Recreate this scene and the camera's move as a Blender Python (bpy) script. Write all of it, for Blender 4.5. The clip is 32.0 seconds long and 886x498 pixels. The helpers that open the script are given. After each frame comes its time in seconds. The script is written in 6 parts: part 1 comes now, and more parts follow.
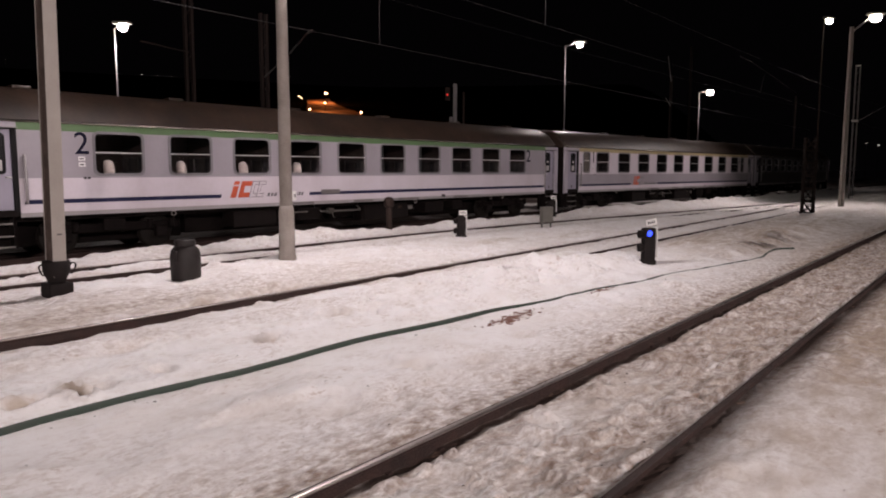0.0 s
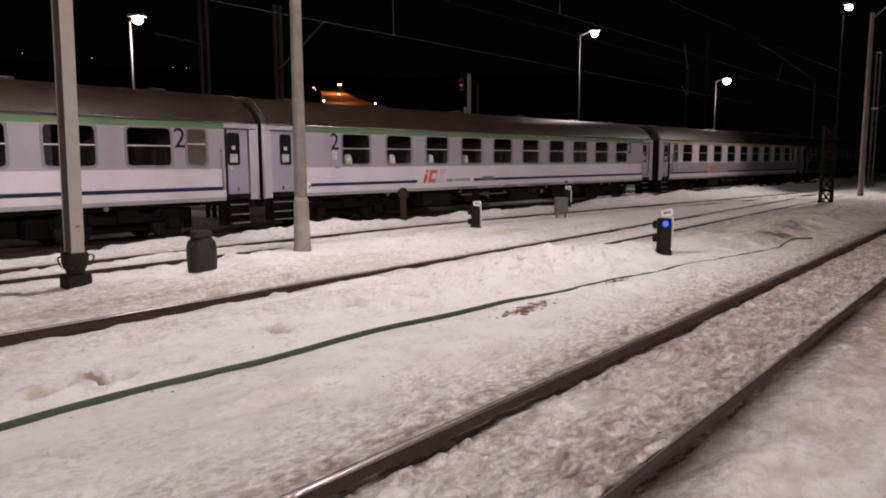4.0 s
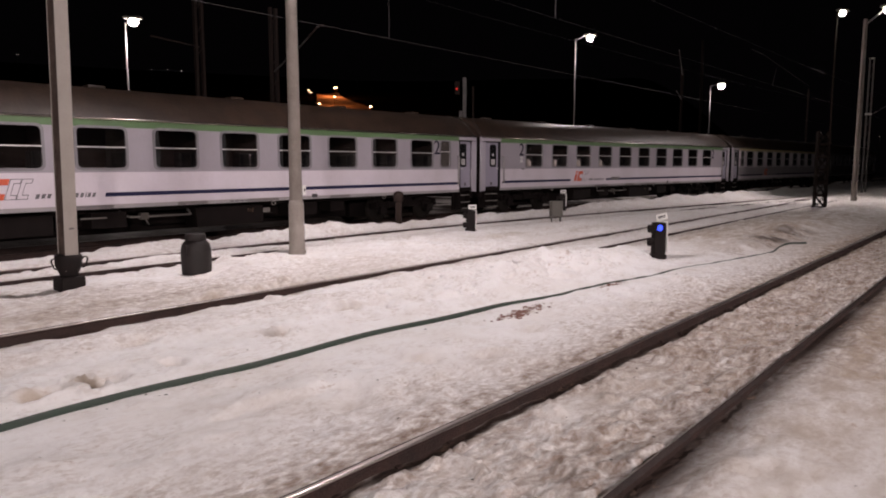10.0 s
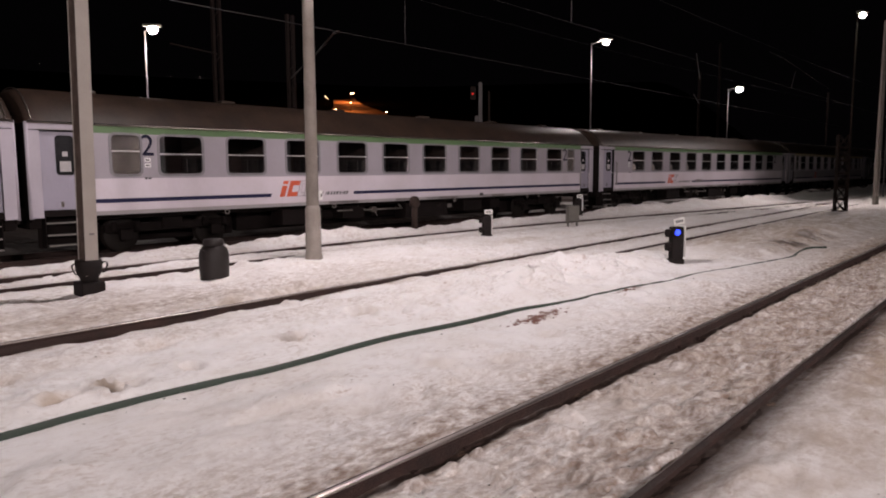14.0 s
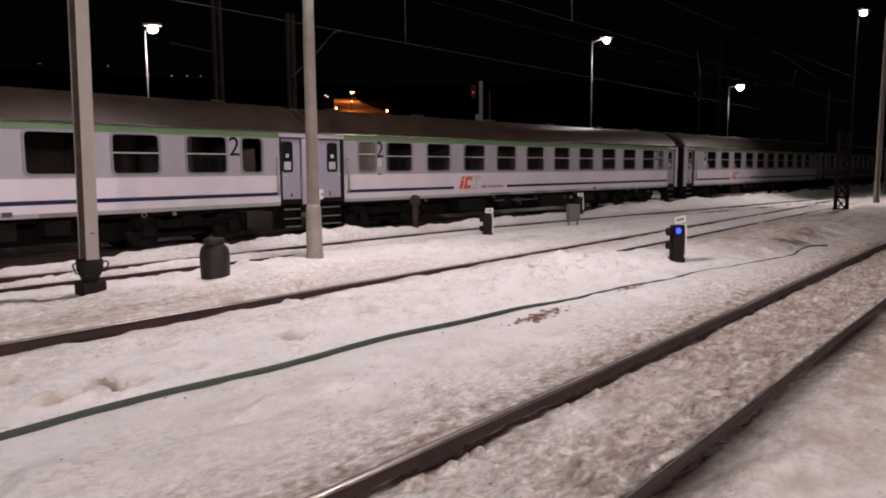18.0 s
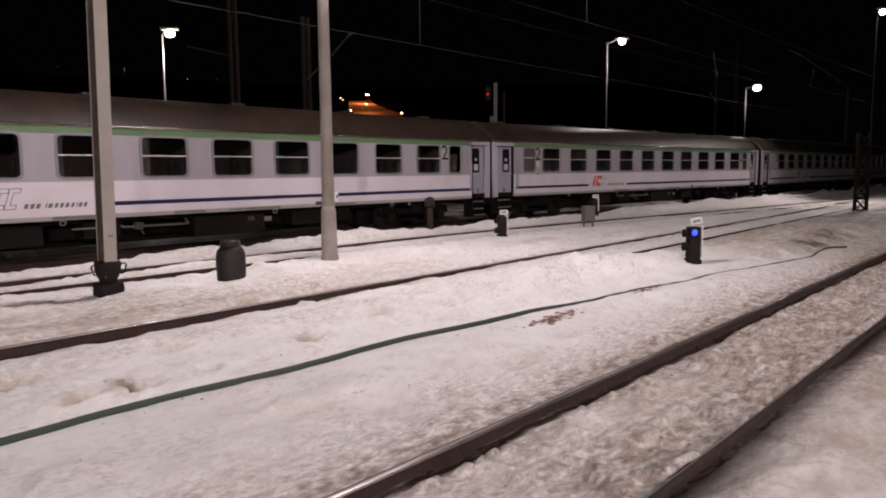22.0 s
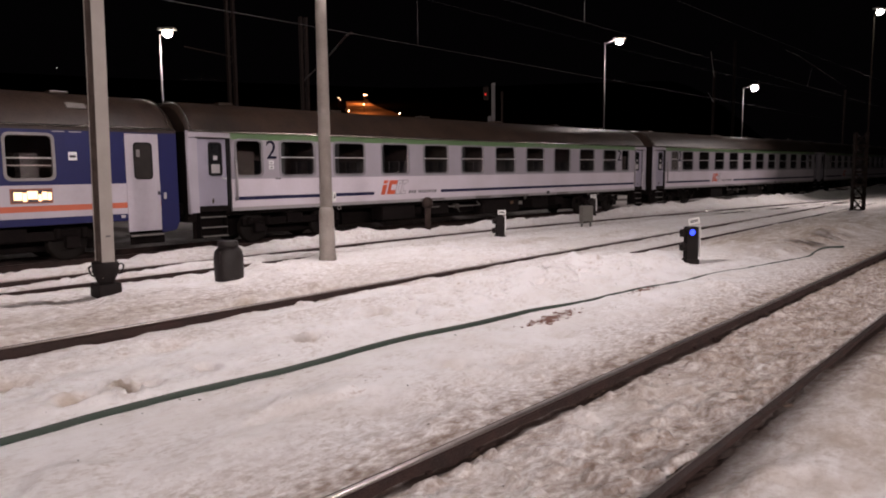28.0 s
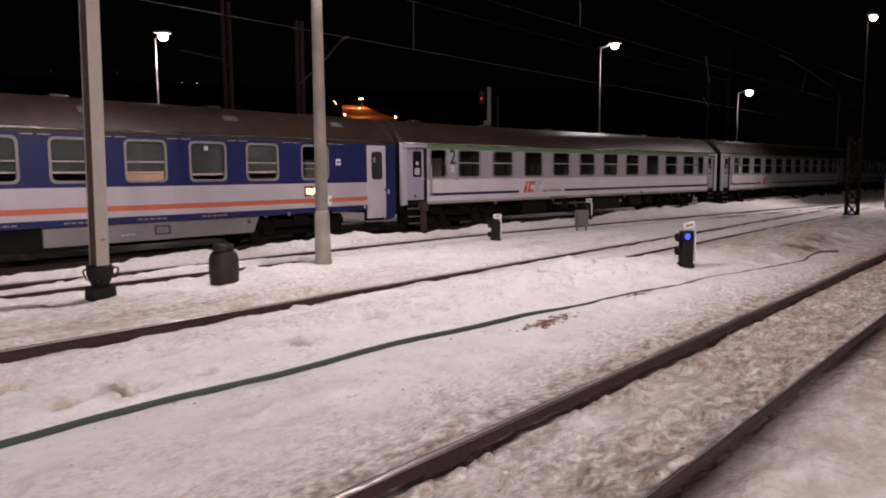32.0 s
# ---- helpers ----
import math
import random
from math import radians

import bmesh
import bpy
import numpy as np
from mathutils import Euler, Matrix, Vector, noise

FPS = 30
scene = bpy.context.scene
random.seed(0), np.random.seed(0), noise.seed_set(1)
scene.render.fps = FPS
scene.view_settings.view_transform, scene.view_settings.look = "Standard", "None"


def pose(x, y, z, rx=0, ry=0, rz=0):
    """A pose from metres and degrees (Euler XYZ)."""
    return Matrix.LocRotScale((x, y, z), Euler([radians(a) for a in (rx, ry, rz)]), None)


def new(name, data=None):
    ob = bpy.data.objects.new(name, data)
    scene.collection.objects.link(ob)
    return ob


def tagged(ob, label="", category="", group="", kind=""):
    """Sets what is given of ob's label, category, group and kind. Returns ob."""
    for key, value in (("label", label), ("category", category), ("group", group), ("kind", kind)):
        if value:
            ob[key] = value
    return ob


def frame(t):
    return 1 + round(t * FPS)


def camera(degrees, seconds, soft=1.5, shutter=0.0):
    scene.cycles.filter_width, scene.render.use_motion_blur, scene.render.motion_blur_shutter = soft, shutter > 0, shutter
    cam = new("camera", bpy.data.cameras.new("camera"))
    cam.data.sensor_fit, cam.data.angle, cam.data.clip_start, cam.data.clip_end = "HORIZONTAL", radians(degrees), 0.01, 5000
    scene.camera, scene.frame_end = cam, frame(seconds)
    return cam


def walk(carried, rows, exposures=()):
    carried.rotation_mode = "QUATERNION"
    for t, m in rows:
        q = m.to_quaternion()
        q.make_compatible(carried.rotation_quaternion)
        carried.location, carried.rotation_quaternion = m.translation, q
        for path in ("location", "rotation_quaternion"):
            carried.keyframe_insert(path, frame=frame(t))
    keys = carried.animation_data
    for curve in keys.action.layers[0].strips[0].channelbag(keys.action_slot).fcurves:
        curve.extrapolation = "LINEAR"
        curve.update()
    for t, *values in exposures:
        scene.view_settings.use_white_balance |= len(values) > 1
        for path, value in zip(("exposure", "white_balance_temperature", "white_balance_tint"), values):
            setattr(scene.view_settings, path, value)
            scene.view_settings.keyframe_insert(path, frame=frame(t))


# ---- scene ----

# The camera: held by hand on the platform, about 2 m above the rail heads. x runs along the near track, y across it.
CAM_H = 2.06
cam = camera(64.0, 32.0, soft=1.9)
TURNS = [
    # seconds, yaw, pitch, roll
    (0, -51.30, -6.30, -0.00),
    (0.5, -51.45, -6.26, -0.07),
    (1, -50.94, -6.33, -0.06),
    (1.5, -50.16, -6.41, 0.02),
    (2, -50.01, -6.44, 0.18),
    (2.5, -50.25, -6.55, 0.12),
    (3, -50.18, -6.83, 0.30),
    (3.5, -50.08, -7.01, 0.33),
    (5.5, -50.53, -6.97, 0.12),
    (6, -50.32, -6.93, 0.13),
    (6.5, -50.56, -6.96, 0.01),
    (7, -50.53, -6.76, 0.02),
    (7.5, -50.74, -6.66, -0.05),
    (8, -50.48, -6.73, -0.04),
    (8.5, -50.38, -6.83, 0.08),
    (9, -50.43, -7.08, 0.17),
    (9.5, -50.28, -7.09, 0.15),
    (10, -50.54, -6.76, 0.05),
    (10.5, -49.72, -6.55, -0.02),
    (11, -49.15, -6.57, 0.08),
    (11.5, -49.64, -6.69, 0.16),
    (12, -49.65, -6.75, 0.16),
    (12.5, -49.64, -6.39, -0.02),
    (13, -49.41, -6.48, 0.15),
    (13.5, -49.31, -6.35, 0.14),
    (14, -49.26, -6.36, 0.26),
    (14.5, -49.15, -6.55, 0.27),
    (16.5, -49.52, -6.47, 0.33),
    (17, -49.56, -6.34, 0.31),
    (17.5, -49.50, -6.40, 0.33),
    (18, -49.21, -6.46, 0.36),
    (18.5, -49.00, -6.42, 0.43),
    (19, -49.08, -6.64, 0.48),
    (19.5, -49.02, -6.65, 0.57),
    (20, -48.85, -6.59, 0.57),
    (20.5, -47.98, -6.61, 0.61),
    (21, -48.23, -6.58, 0.69),
    (21.5, -48.34, -6.37, 0.59),
    (22, -48.04, -6.30, 0.53),
    (22.5, -48.27, -6.43, 0.57),
    (23, -49.00, -6.62, 0.39),
    (23.5, -49.01, -6.66, 0.38),
    (24, -49.03, -6.69, 0.43),
    (24.5, -48.53, -6.69, 0.48),
    (25, -47.85, -6.89, 0.73),
    (25.5, -47.78, -6.87, 0.85),
    (27.5, -47.93, -6.41, 0.75),
    (28, -48.21, -6.29, 0.57),
    (28.5, -48.36, -6.30, 0.42),
    (29, -48.11, -6.43, 0.56),
    (29.5, -48.36, -6.50, 0.57),
    (30, -48.01, -6.20, 0.51),
    (30.5, -48.15, -6.22, 0.57),
    (31, -48.19, -6.36, 0.58),
    (31.5, -48.21, -6.10, 0.60),
    (32, -48.55, -5.98, 0.46),
]
walk(cam, [(t, pose(0, 0, CAM_H, 90 + p, r, y)) for t, y, p, r in TURNS])

# ---- light: a night sky, yard lamps on poles, platform lamps behind the camera ----
world = bpy.data.worlds.new("night")
scene.world = world
world.use_nodes = True
world.node_tree.nodes["Background"].inputs[0].default_value = (0.0022, 0.0018, 0.0022, 1)
world.node_tree.nodes["Background"].inputs[1].default_value = 0.35
scene.view_settings.exposure = 0.0
WHITE = (1.0, 0.862, 0.847)
COOL = (1.0, 0.878, 0.882)
PLATFORM_POWER = 9900
TALL_POWER = 5300
YARD_POWER = 1000


def light_at(name, x, y, z, power, colour, size=0.35):
    data = bpy.data.lights.new(name, "POINT")
    data.energy, data.color, data.shadow_soft_size = power, colour, size
    ob = new(name, data)
    ob.location = (x, y, z)
    return ob


def beam_at(name, x, y, z, power, colour, yaw, half, blend, tilt=76):
    """A lantern that throws its light across the tracks: yaw from +y towards +x, half its spread in degrees, tilt 0 straight down."""
    data = bpy.data.lights.new(name, "SPOT")
    data.energy, data.color, data.shadow_soft_size = power, colour, 0.2
    data.spot_size, data.spot_blend = math.radians(2 * half), blend
    ob = new(name, data)
    ob.matrix_world = pose(x, y, z, tilt, 0, -yaw)
    return ob


# ---- materials ----
def nodes_of(name):
    m = bpy.data.materials.new(name)
    m.use_nodes = True
    nt = m.node_tree
    return m, nt, nt.nodes["Principled BSDF"]


def material(name, colour, rough=0.5, metal=0.0, dark=None, scale=3.0, amount=0.5, bump=0.0, bump_scale=60.0,
             streak=1.0, grain=0.0, spec=None, vary=0.0):
    """A surface of two colours mixed by noise at two scales, with fine relief."""
    m, nt, p = nodes_of(name)
    n, l = nt.nodes, nt.links
    geo = n.new("ShaderNodeTexCoord")
    mp = n.new("ShaderNodeMapping")
    mp.inputs["Scale"].default_value = (1, 1, streak)
    l.new(geo.outputs["Object"], mp.inputs[0])
    big = n.new("ShaderNodeTexNoise")
    big.inputs["Scale"].default_value, big.inputs["Detail"].default_value = scale, 5
    l.new(mp.outputs[0], big.inputs["Vector"])
    small = n.new("ShaderNodeTexNoise")
    small.inputs["Scale"].default_value, small.inputs["Detail"].default_value = scale * 11, 4
    l.new(mp.outputs[0], small.inputs["Vector"])
    add = n.new("ShaderNodeMath")
    add.operation = "MULTIPLY_ADD"
    add.inputs[1].default_value = 0.35
    l.new(small.outputs[0], add.inputs[0])
    l.new(big.outputs[0], add.inputs[2])
    ramp = n.new("ShaderNodeMapRange")
    ramp.inputs[1].default_value, ramp.inputs[2].default_value = 0.45, 0.95
    ramp.inputs[4].default_value = amount
    l.new(add.outputs[0], ramp.inputs[0])
    mix = n.new("ShaderNodeMix")
    mix.data_type = "RGBA"
    d = dark or tuple(c * 0.45 for c in colour)
    mix.inputs[6].default_value, mix.inputs[7].default_value = (*colour, 1), (*d, 1)
    l.new(ramp.outputs[0], mix.inputs[0])
    out = mix.outputs[2]
    if vary:
        info = n.new("ShaderNodeObjectInfo")
        hsv = n.new("ShaderNodeHueSaturation")
        mr = n.new("ShaderNodeMapRange")
        mr.inputs[3].default_value, mr.inputs[4].default_value = 1 - vary, 1 + vary
        l.new(info.outputs["Random"], mr.inputs[0])
        l.new(mr.outputs[0], hsv.inputs["Value"])
        l.new(out, hsv.inputs["Color"])
        out = hsv.outputs[0]
    l.new(out, p.inputs["Base Color"])
    rr = n.new("ShaderNodeMapRange")
    rr.inputs[3].default_value, rr.inputs[4].default_value = max(0.05, rough - 0.12), min(1, rough + 0.15)
    l.new(small.outputs[0], rr.inputs[0])
    l.new(rr.outputs[0], p.inputs["Roughness"])
    p.inputs["Metallic"].default_value = metal
    if spec is not None:
        p.inputs["Specular IOR Level"].default_value = spec
    if bump:
        b = n.new("ShaderNodeBump")
        fine = n.new("ShaderNodeTexNoise")
        fine.inputs["Scale"].default_value, fine.inputs["Detail"].default_value = bump_scale, 3
        l.new(geo.outputs["Object"], fine.inputs["Vector"])
        b.inputs["Strength"].default_value, b.inputs["Distance"].default_value = bump, 0.02
        l.new(fine.outputs[0], b.inputs["Height"])
        l.new(b.outputs[0], p.inputs["Normal"])
    return m


def glowing(name, colour, strength):
    m, nt, p = nodes_of(name)
    p.inputs["Base Color"].default_value = (*[min(1, c) for c in colour], 1)
    p.inputs["Emission Color"].default_value = (*colour, 1)
    p.inputs["Emission Strength"].default_value = strength
    return m


def snow_material():
    m, nt, p = nodes_of("snow")
    n, l = nt.nodes, nt.links
    co = n.new("ShaderNodeTexCoord").outputs["Object"]

    def noise_tex(scale, detail, stretch=(1, 1, 1)):
        mp = n.new("ShaderNodeMapping")
        mp.inputs["Scale"].default_value = stretch
        l.new(co, mp.inputs[0])
        t = n.new("ShaderNodeTexNoise")
        t.inputs["Scale"].default_value, t.inputs["Detail"].default_value = scale, detail
        t.inputs["Roughness"].default_value = 0.62
        l.new(mp.outputs[0], t.inputs["Vector"])
        return t.outputs[0]

    def ranged(src, a, b, top=1.0):
        r = n.new("ShaderNodeMapRange")
        r.inputs[1].default_value, r.inputs[2].default_value, r.inputs[4].default_value = a, b, top
        l.new(src, r.inputs[0])
        return r.outputs[0]

    def mixed(fac, a, b):
        mx = n.new("ShaderNodeMix")
        mx.data_type = "RGBA"
        l.new(fac, mx.inputs[0])
        for sock, v in ((6, a), (7, b)):
            if isinstance(v, tuple):
                mx.inputs[sock].default_value = (*v, 1)
            else:
                l.new(v, mx.inputs[sock])
        return mx.outputs[2]

    soot_shade = n.new("ShaderNodeAttribute")
    soot_shade.attribute_name = "soot_shade"
    clean = mixed(ranged(noise_tex(1.1, 5, (0.8, 1.2, 1)), 0.42, 0.74), mixed(ranged(noise_tex(4.0, 5, (0.7, 1.2, 1)), 0.58, 0.80, 0.4), (0.95, 0.93, 0.935), (0.70, 0.62, 0.56)), mixed(ranged(noise_tex(4.0, 5, (0.7, 1.2, 1)), 0.52, 0.76, 0.5), (0.88, 0.84, 0.82), (0.60, 0.51, 0.44)))
    # gritty crust: coarse refrozen crystals with dirt between them, in loose patches and along the rails
    spread = n.new("ShaderNodeMath")
    spread.operation = "MULTIPLY_ADD"
    spread.inputs[1].default_value = 0.55
    l.new(soot_shade.outputs["Fac"], spread.inputs[0])
    l.new(noise_tex(1.5, 4), spread.inputs[2])
    grains = n.new("ShaderNodeMath")
    grains.operation = "MULTIPLY"
    l.new(ranged(noise_tex(15.0, 6, (0.7, 1.2, 1)), 0.46, 0.60, 0.72), grains.inputs[0])
    l.new(ranged(spread.outputs[0], 0.44, 0.78), grains.inputs[1])
    clean = mixed(grains.outputs[0], clean, (0.54, 0.46, 0.41))
    flecks = n.new("ShaderNodeMath")
    flecks.operation = "MULTIPLY"
    l.new(ranged(noise_tex(27.0, 5), 0.52, 0.66, 0.42), flecks.inputs[0])
    l.new(ranged(soot_shade.outputs["Fac"], 0.0, 0.22), flecks.inputs[1])
    clean = mixed(flecks.outputs[0], clean, (0.54, 0.465, 0.42))
    clean = mixed(ranged(noise_tex(6.5, 5), 0.56, 0.70, 0.7), clean, (0.97, 0.955, 0.96))
    tan = n.new("ShaderNodeAttribute")
    tan.attribute_name = "tan"
    blotch = n.new("ShaderNodeMath")
    blotch.operation = "MULTIPLY"
    l.new(tan.outputs["Fac"], blotch.inputs[0])
    blots = n.new("ShaderNodeMapRange")
    blots.inputs[1].default_value, blots.inputs[2].default_value, blots.inputs[3].default_value = 0.38, 0.64, 0.30
    l.new(noise_tex(2.8, 5, (0.7, 1.25, 1)), blots.inputs[0])
    l.new(blots.outputs[0], blotch.inputs[1])
    clean = mixed(blotch.outputs[0], clean, (0.51, 0.43, 0.36))
    mul = n.new("ShaderNodeMath")
    mul.operation = "MULTIPLY"
    l.new(soot_shade.outputs["Fac"], mul.inputs[0])
    l.new(ranged(noise_tex(8.0, 7, (0.7, 1.2, 1)), 0.37, 0.66), mul.inputs[1])
    dirty = mixed(mul.outputs[0], clean, (0.27, 0.195, 0.155))
    # dark track bed; shade by the rails and in footprints shares its colour
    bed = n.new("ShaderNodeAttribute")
    bed.attribute_name = "ballast_shade"
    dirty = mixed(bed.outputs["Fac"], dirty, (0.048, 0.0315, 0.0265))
    specks = n.new("ShaderNodeMath")
    specks.operation = "MULTIPLY"
    l.new(ranged(noise_tex(17.0, 3), 0.68, 0.75, 0.7), specks.inputs[0])
    l.new(ranged(noise_tex(1.1, 3), 0.42, 0.6), specks.inputs[1])
    stain = n.new("ShaderNodeMath")
    stain.operation = "MULTIPLY"
    l.new(ranged(noise_tex(9.0, 6, (0.8, 1.2, 1)), 0.57, 0.70, 0.75), stain.inputs[0])
    l.new(ranged(noise_tex(0.8, 3), 0.50, 0.66), stain.inputs[1])
    dirty = mixed(stain.outputs[0], dirty, (0.40, 0.27, 0.20))
    l.new(mixed(specks.outputs[0], dirty, (0.13, 0.085, 0.06)), p.inputs["Base Color"])
    p.inputs["Roughness"].default_value = 0.75
    p.inputs["Specular IOR Level"].default_value = 0.2
    b1 = n.new("ShaderNodeBump")
    b1.inputs["Strength"].default_value, b1.inputs["Distance"].default_value = 0.55, 0.036
    l.new(noise_tex(9.0, 4), b1.inputs["Height"])
    # crunchy, refrozen chunks where the snow is trodden and dirty
    cells = n.new("ShaderNodeTexVoronoi")
    cells.inputs["Scale"].default_value, cells.inputs["Randomness"].default_value = 13.0, 1.0
    wob = n.new("ShaderNodeMapping")
    wob.inputs["Scale"].default_value = (0.8, 1.15, 1.0)
    l.new(co, wob.inputs[0])
    swirl = n.new("ShaderNodeTexNoise")
    swirl.inputs["Scale"].default_value, swirl.inputs["Detail"].default_value = 6.0, 2
    l.new(co, swirl.inputs["Vector"])
    bent = n.new("ShaderNodeVectorMath")
    bent.operation = "MULTIPLY_ADD"
    bent.inputs[1].default_value = (0.07, 0.07, 0.07)
    l.new(swirl.outputs["Color"], bent.inputs[0])
    l.new(wob.outputs[0], bent.inputs[2])
    l.new(bent.outputs[0], cells.inputs["Vector"])
    cells.feature = "SMOOTH_F1"
    cells.inputs["Smoothness"].default_value = 0.45
    crunch = n.new("ShaderNodeMath")
    crunch.operation = "MULTIPLY"
    l.new(cells.outputs["Distance"], crunch.inputs[0])
    l.new(ranged(soot_shade.outputs["Fac"], 0.05, 0.75), crunch.inputs[1])
    b3 = n.new("ShaderNodeBump")
    b3.invert = True
    b3.inputs["Strength"].default_value, b3.inputs["Distance"].default_value = 0.50, 0.05
    l.new(crunch.outputs[0], b3.inputs["Height"])
    l.new(b1.outputs[0], b3.inputs["Normal"])
    b2 = n.new("ShaderNodeBump")
    b2.inputs["Strength"].default_value, b2.inputs["Distance"].default_value = 0.6, 0.014
    l.new(noise_tex(26.0, 5), b2.inputs["Height"])
    l.new(b3.outputs[0], b2.inputs["Normal"])
    l.new(b2.outputs[0], p.inputs["Normal"])
    return m


def glass_material(name, tint=(0.76, 0.71, 0.70)):
    m, nt, p = nodes_of(name)
    p.inputs["Base Color"].default_value = (*tint, 1)
    p.inputs["Roughness"].default_value = 0.04
    p.inputs["Transmission Weight"].default_value = 1.0
    p.inputs["IOR"].default_value = 1.4
    return m


SNOW = snow_material()
RUST = material("rusty_rail_steel", (0.042, 0.0190, 0.0150), 0.7, 0.0, (0.012, 0.007, 0.006), 5, 0.9, 0.5, 60)
RAIL_TOP = material("worn_rail_top", (0.50, 0.455, 0.43), 0.35, 1.0, (0.22, 0.17, 0.15), 0.7, 0.8)
CONCRETE = material("pole_concrete", (0.33, 0.29, 0.262), 0.85, 0, (0.17, 0.145, 0.13), 2.2, 0.75, 0.5, 70)
POST_PAINT = material("pale_post_paint", (0.37, 0.335, 0.305), 0.6, 0, (0.25, 0.215, 0.19), 2.5, 0.5, 0.2, 50)
GALV = material("galvanised_steel", (0.50, 0.48, 0.46), 0.45, 0.6, (0.30, 0.28, 0.27), 3, 0.5)
BLACKISH = material("black_bitumen_paint", (0.010, 0.0075, 0.0075), 0.7, 0, (0.018, 0.0125, 0.011), 5, 0.7, 0.3, 40, spec=0.2)
PLASTIC = material("black_drum_plastic", (0.016, 0.0125, 0.0125), 0.5, 0, (0.034, 0.027, 0.025), 4, 0.5, 0.15, 30, spec=0.3)
SCRAP = material("rotten_leaf_scraps", (0.27, 0.14, 0.115), 0.9, 0, (0.13, 0.065, 0.05), 9, 0.8)
GREY_BOX = material("grey_cabinet_paint", (0.12, 0.112, 0.10), 0.6, 0, (0.085, 0.074, 0.064), 5, 0.6)
WHITE_PAINT = material("white_sign_paint", (0.78, 0.77, 0.75), 0.5, 0, (0.55, 0.52, 0.48), 6, 0.4)
MARKS = material("dark_lettering", (0.05, 0.045, 0.05), 0.6)
HOSE = material("green_rubber_hose", (0.034, 0.056, 0.041), 0.65, 0, (0.046, 0.052, 0.045), 5, 0.7)
DARK_MAST = material("dark_mast_paint", (0.013, 0.0075, 0.0055), 0.85, 0, (0.016, 0.009, 0.007), 4, 0.6, spec=0.2)
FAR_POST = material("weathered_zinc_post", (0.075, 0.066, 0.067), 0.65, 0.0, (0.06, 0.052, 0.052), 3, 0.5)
# browner, darker mast steel: the shadowed side is put into the colour
SHADE_STEEL = material("shaded_rusty_mast_steel", (0.115, 0.085, 0.072), 0.8, 0, (0.040, 0.028, 0.024), 5, 0.9, spec=0.2)
DULL_WIRE = material("dull_copper_wire", (0.020, 0.017, 0.018), 0.6, 0.1)
# darker wire colour: the unlit look of these wires is put into it
DIM_WIRE = material("dim_carrier_wire", (0.008, 0.007, 0.007), 0.8)
FAR_RUST = material("far_rusty_steel", (0.014, 0.0075, 0.006), 0.85, 0, (0.006, 0.004, 0.0035), 3, 0.7, spec=0.2)
RUSTY = material("brown_rusted_iron", (0.024, 0.010, 0.0065), 0.8, 0.1, (0.02, 0.012, 0.009), 9, 0.8, 0.4, 60)
WOOD = material("weathered_sleeper", (0.06, 0.045, 0.037), 0.9, 0, (0.025, 0.02, 0.018), 7, 0.7, 0.5, 50)

C_GREY = material("coach_lilac_grey_paint", (0.310, 0.281, 0.316), 0.36, 0, (0.215, 0.192, 0.202), 1.1, 0.42, streak=0.75)
C_WHITE = material("coach_white_paint", (0.595, 0.538, 0.598), 0.36, 0, (0.40, 0.350, 0.355), 1.1, 0.42, streak=0.75)
C_OLDWHITE = material("coach_soiled_white_paint", (0.40, 0.362, 0.405), 0.42, 0, (0.27, 0.238, 0.245), 1.1, 0.5, streak=0.75)
C_SKIRT = material("equipment_skirt_grey", (0.165, 0.150, 0.152), 0.55, 0, (0.11, 0.095, 0.09), 1.6, 0.6, streak=0.6)
C_DULLFRAME = material("dull_alloy_frame", (0.20, 0.185, 0.185), 0.5, 0.1, (0.12, 0.105, 0.10), 4, 0.5)
C_DULLBAR = material("dull_alloy_bar", (0.30, 0.28, 0.27), 0.45, 0.3)
C_SILL = material("coach_sill_grey_paint", (0.29, 0.27, 0.28), 0.5, 0, (0.24, 0.21, 0.20), 2, 0.6, streak=0.4)
C_STRIPE = material("coach_navy_stripe", (0.012, 0.012, 0.046), 0.5, 0, (0.018, 0.017, 0.04), 3, 0.4, spec=0.2)
C_GREEN = material("coach_green_stripe", (0.094, 0.170, 0.072), 0.4, 0, (0.08, 0.115, 0.062), 2, 0.5)
C_YELLOW = material("coach_cream_stripe", (0.40, 0.32, 0.17), 0.4, 0, (0.28, 0.23, 0.14), 2, 0.5)
C_ROOF = material("coach_roof_grime", (0.044, 0.0265, 0.0185), 0.45, 0.0, (0.014, 0.009, 0.007), 2.1, 1.0, 0.35, 9, streak=0.35, spec=0.4)
C_GUTTER = material("worn_gutter_edge", (0.34, 0.30, 0.27), 0.20, 0.85, (0.05, 0.035, 0.028), 2.2, 0.9, 0.3, 6)
C_FRAME = material("window_frame_grey", (0.20, 0.19, 0.205), 0.45, 0.2, (0.13, 0.12, 0.13), 3, 0.4)
C_BAR = material("window_bar_aluminium", (0.62, 0.60, 0.60), 0.35, 0.6)
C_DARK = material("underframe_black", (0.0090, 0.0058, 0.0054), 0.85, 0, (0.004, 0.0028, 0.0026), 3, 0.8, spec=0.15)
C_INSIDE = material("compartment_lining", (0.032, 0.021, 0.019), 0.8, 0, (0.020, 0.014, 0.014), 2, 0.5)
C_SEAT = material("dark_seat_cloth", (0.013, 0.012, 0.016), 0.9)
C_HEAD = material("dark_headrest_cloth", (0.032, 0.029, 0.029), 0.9)
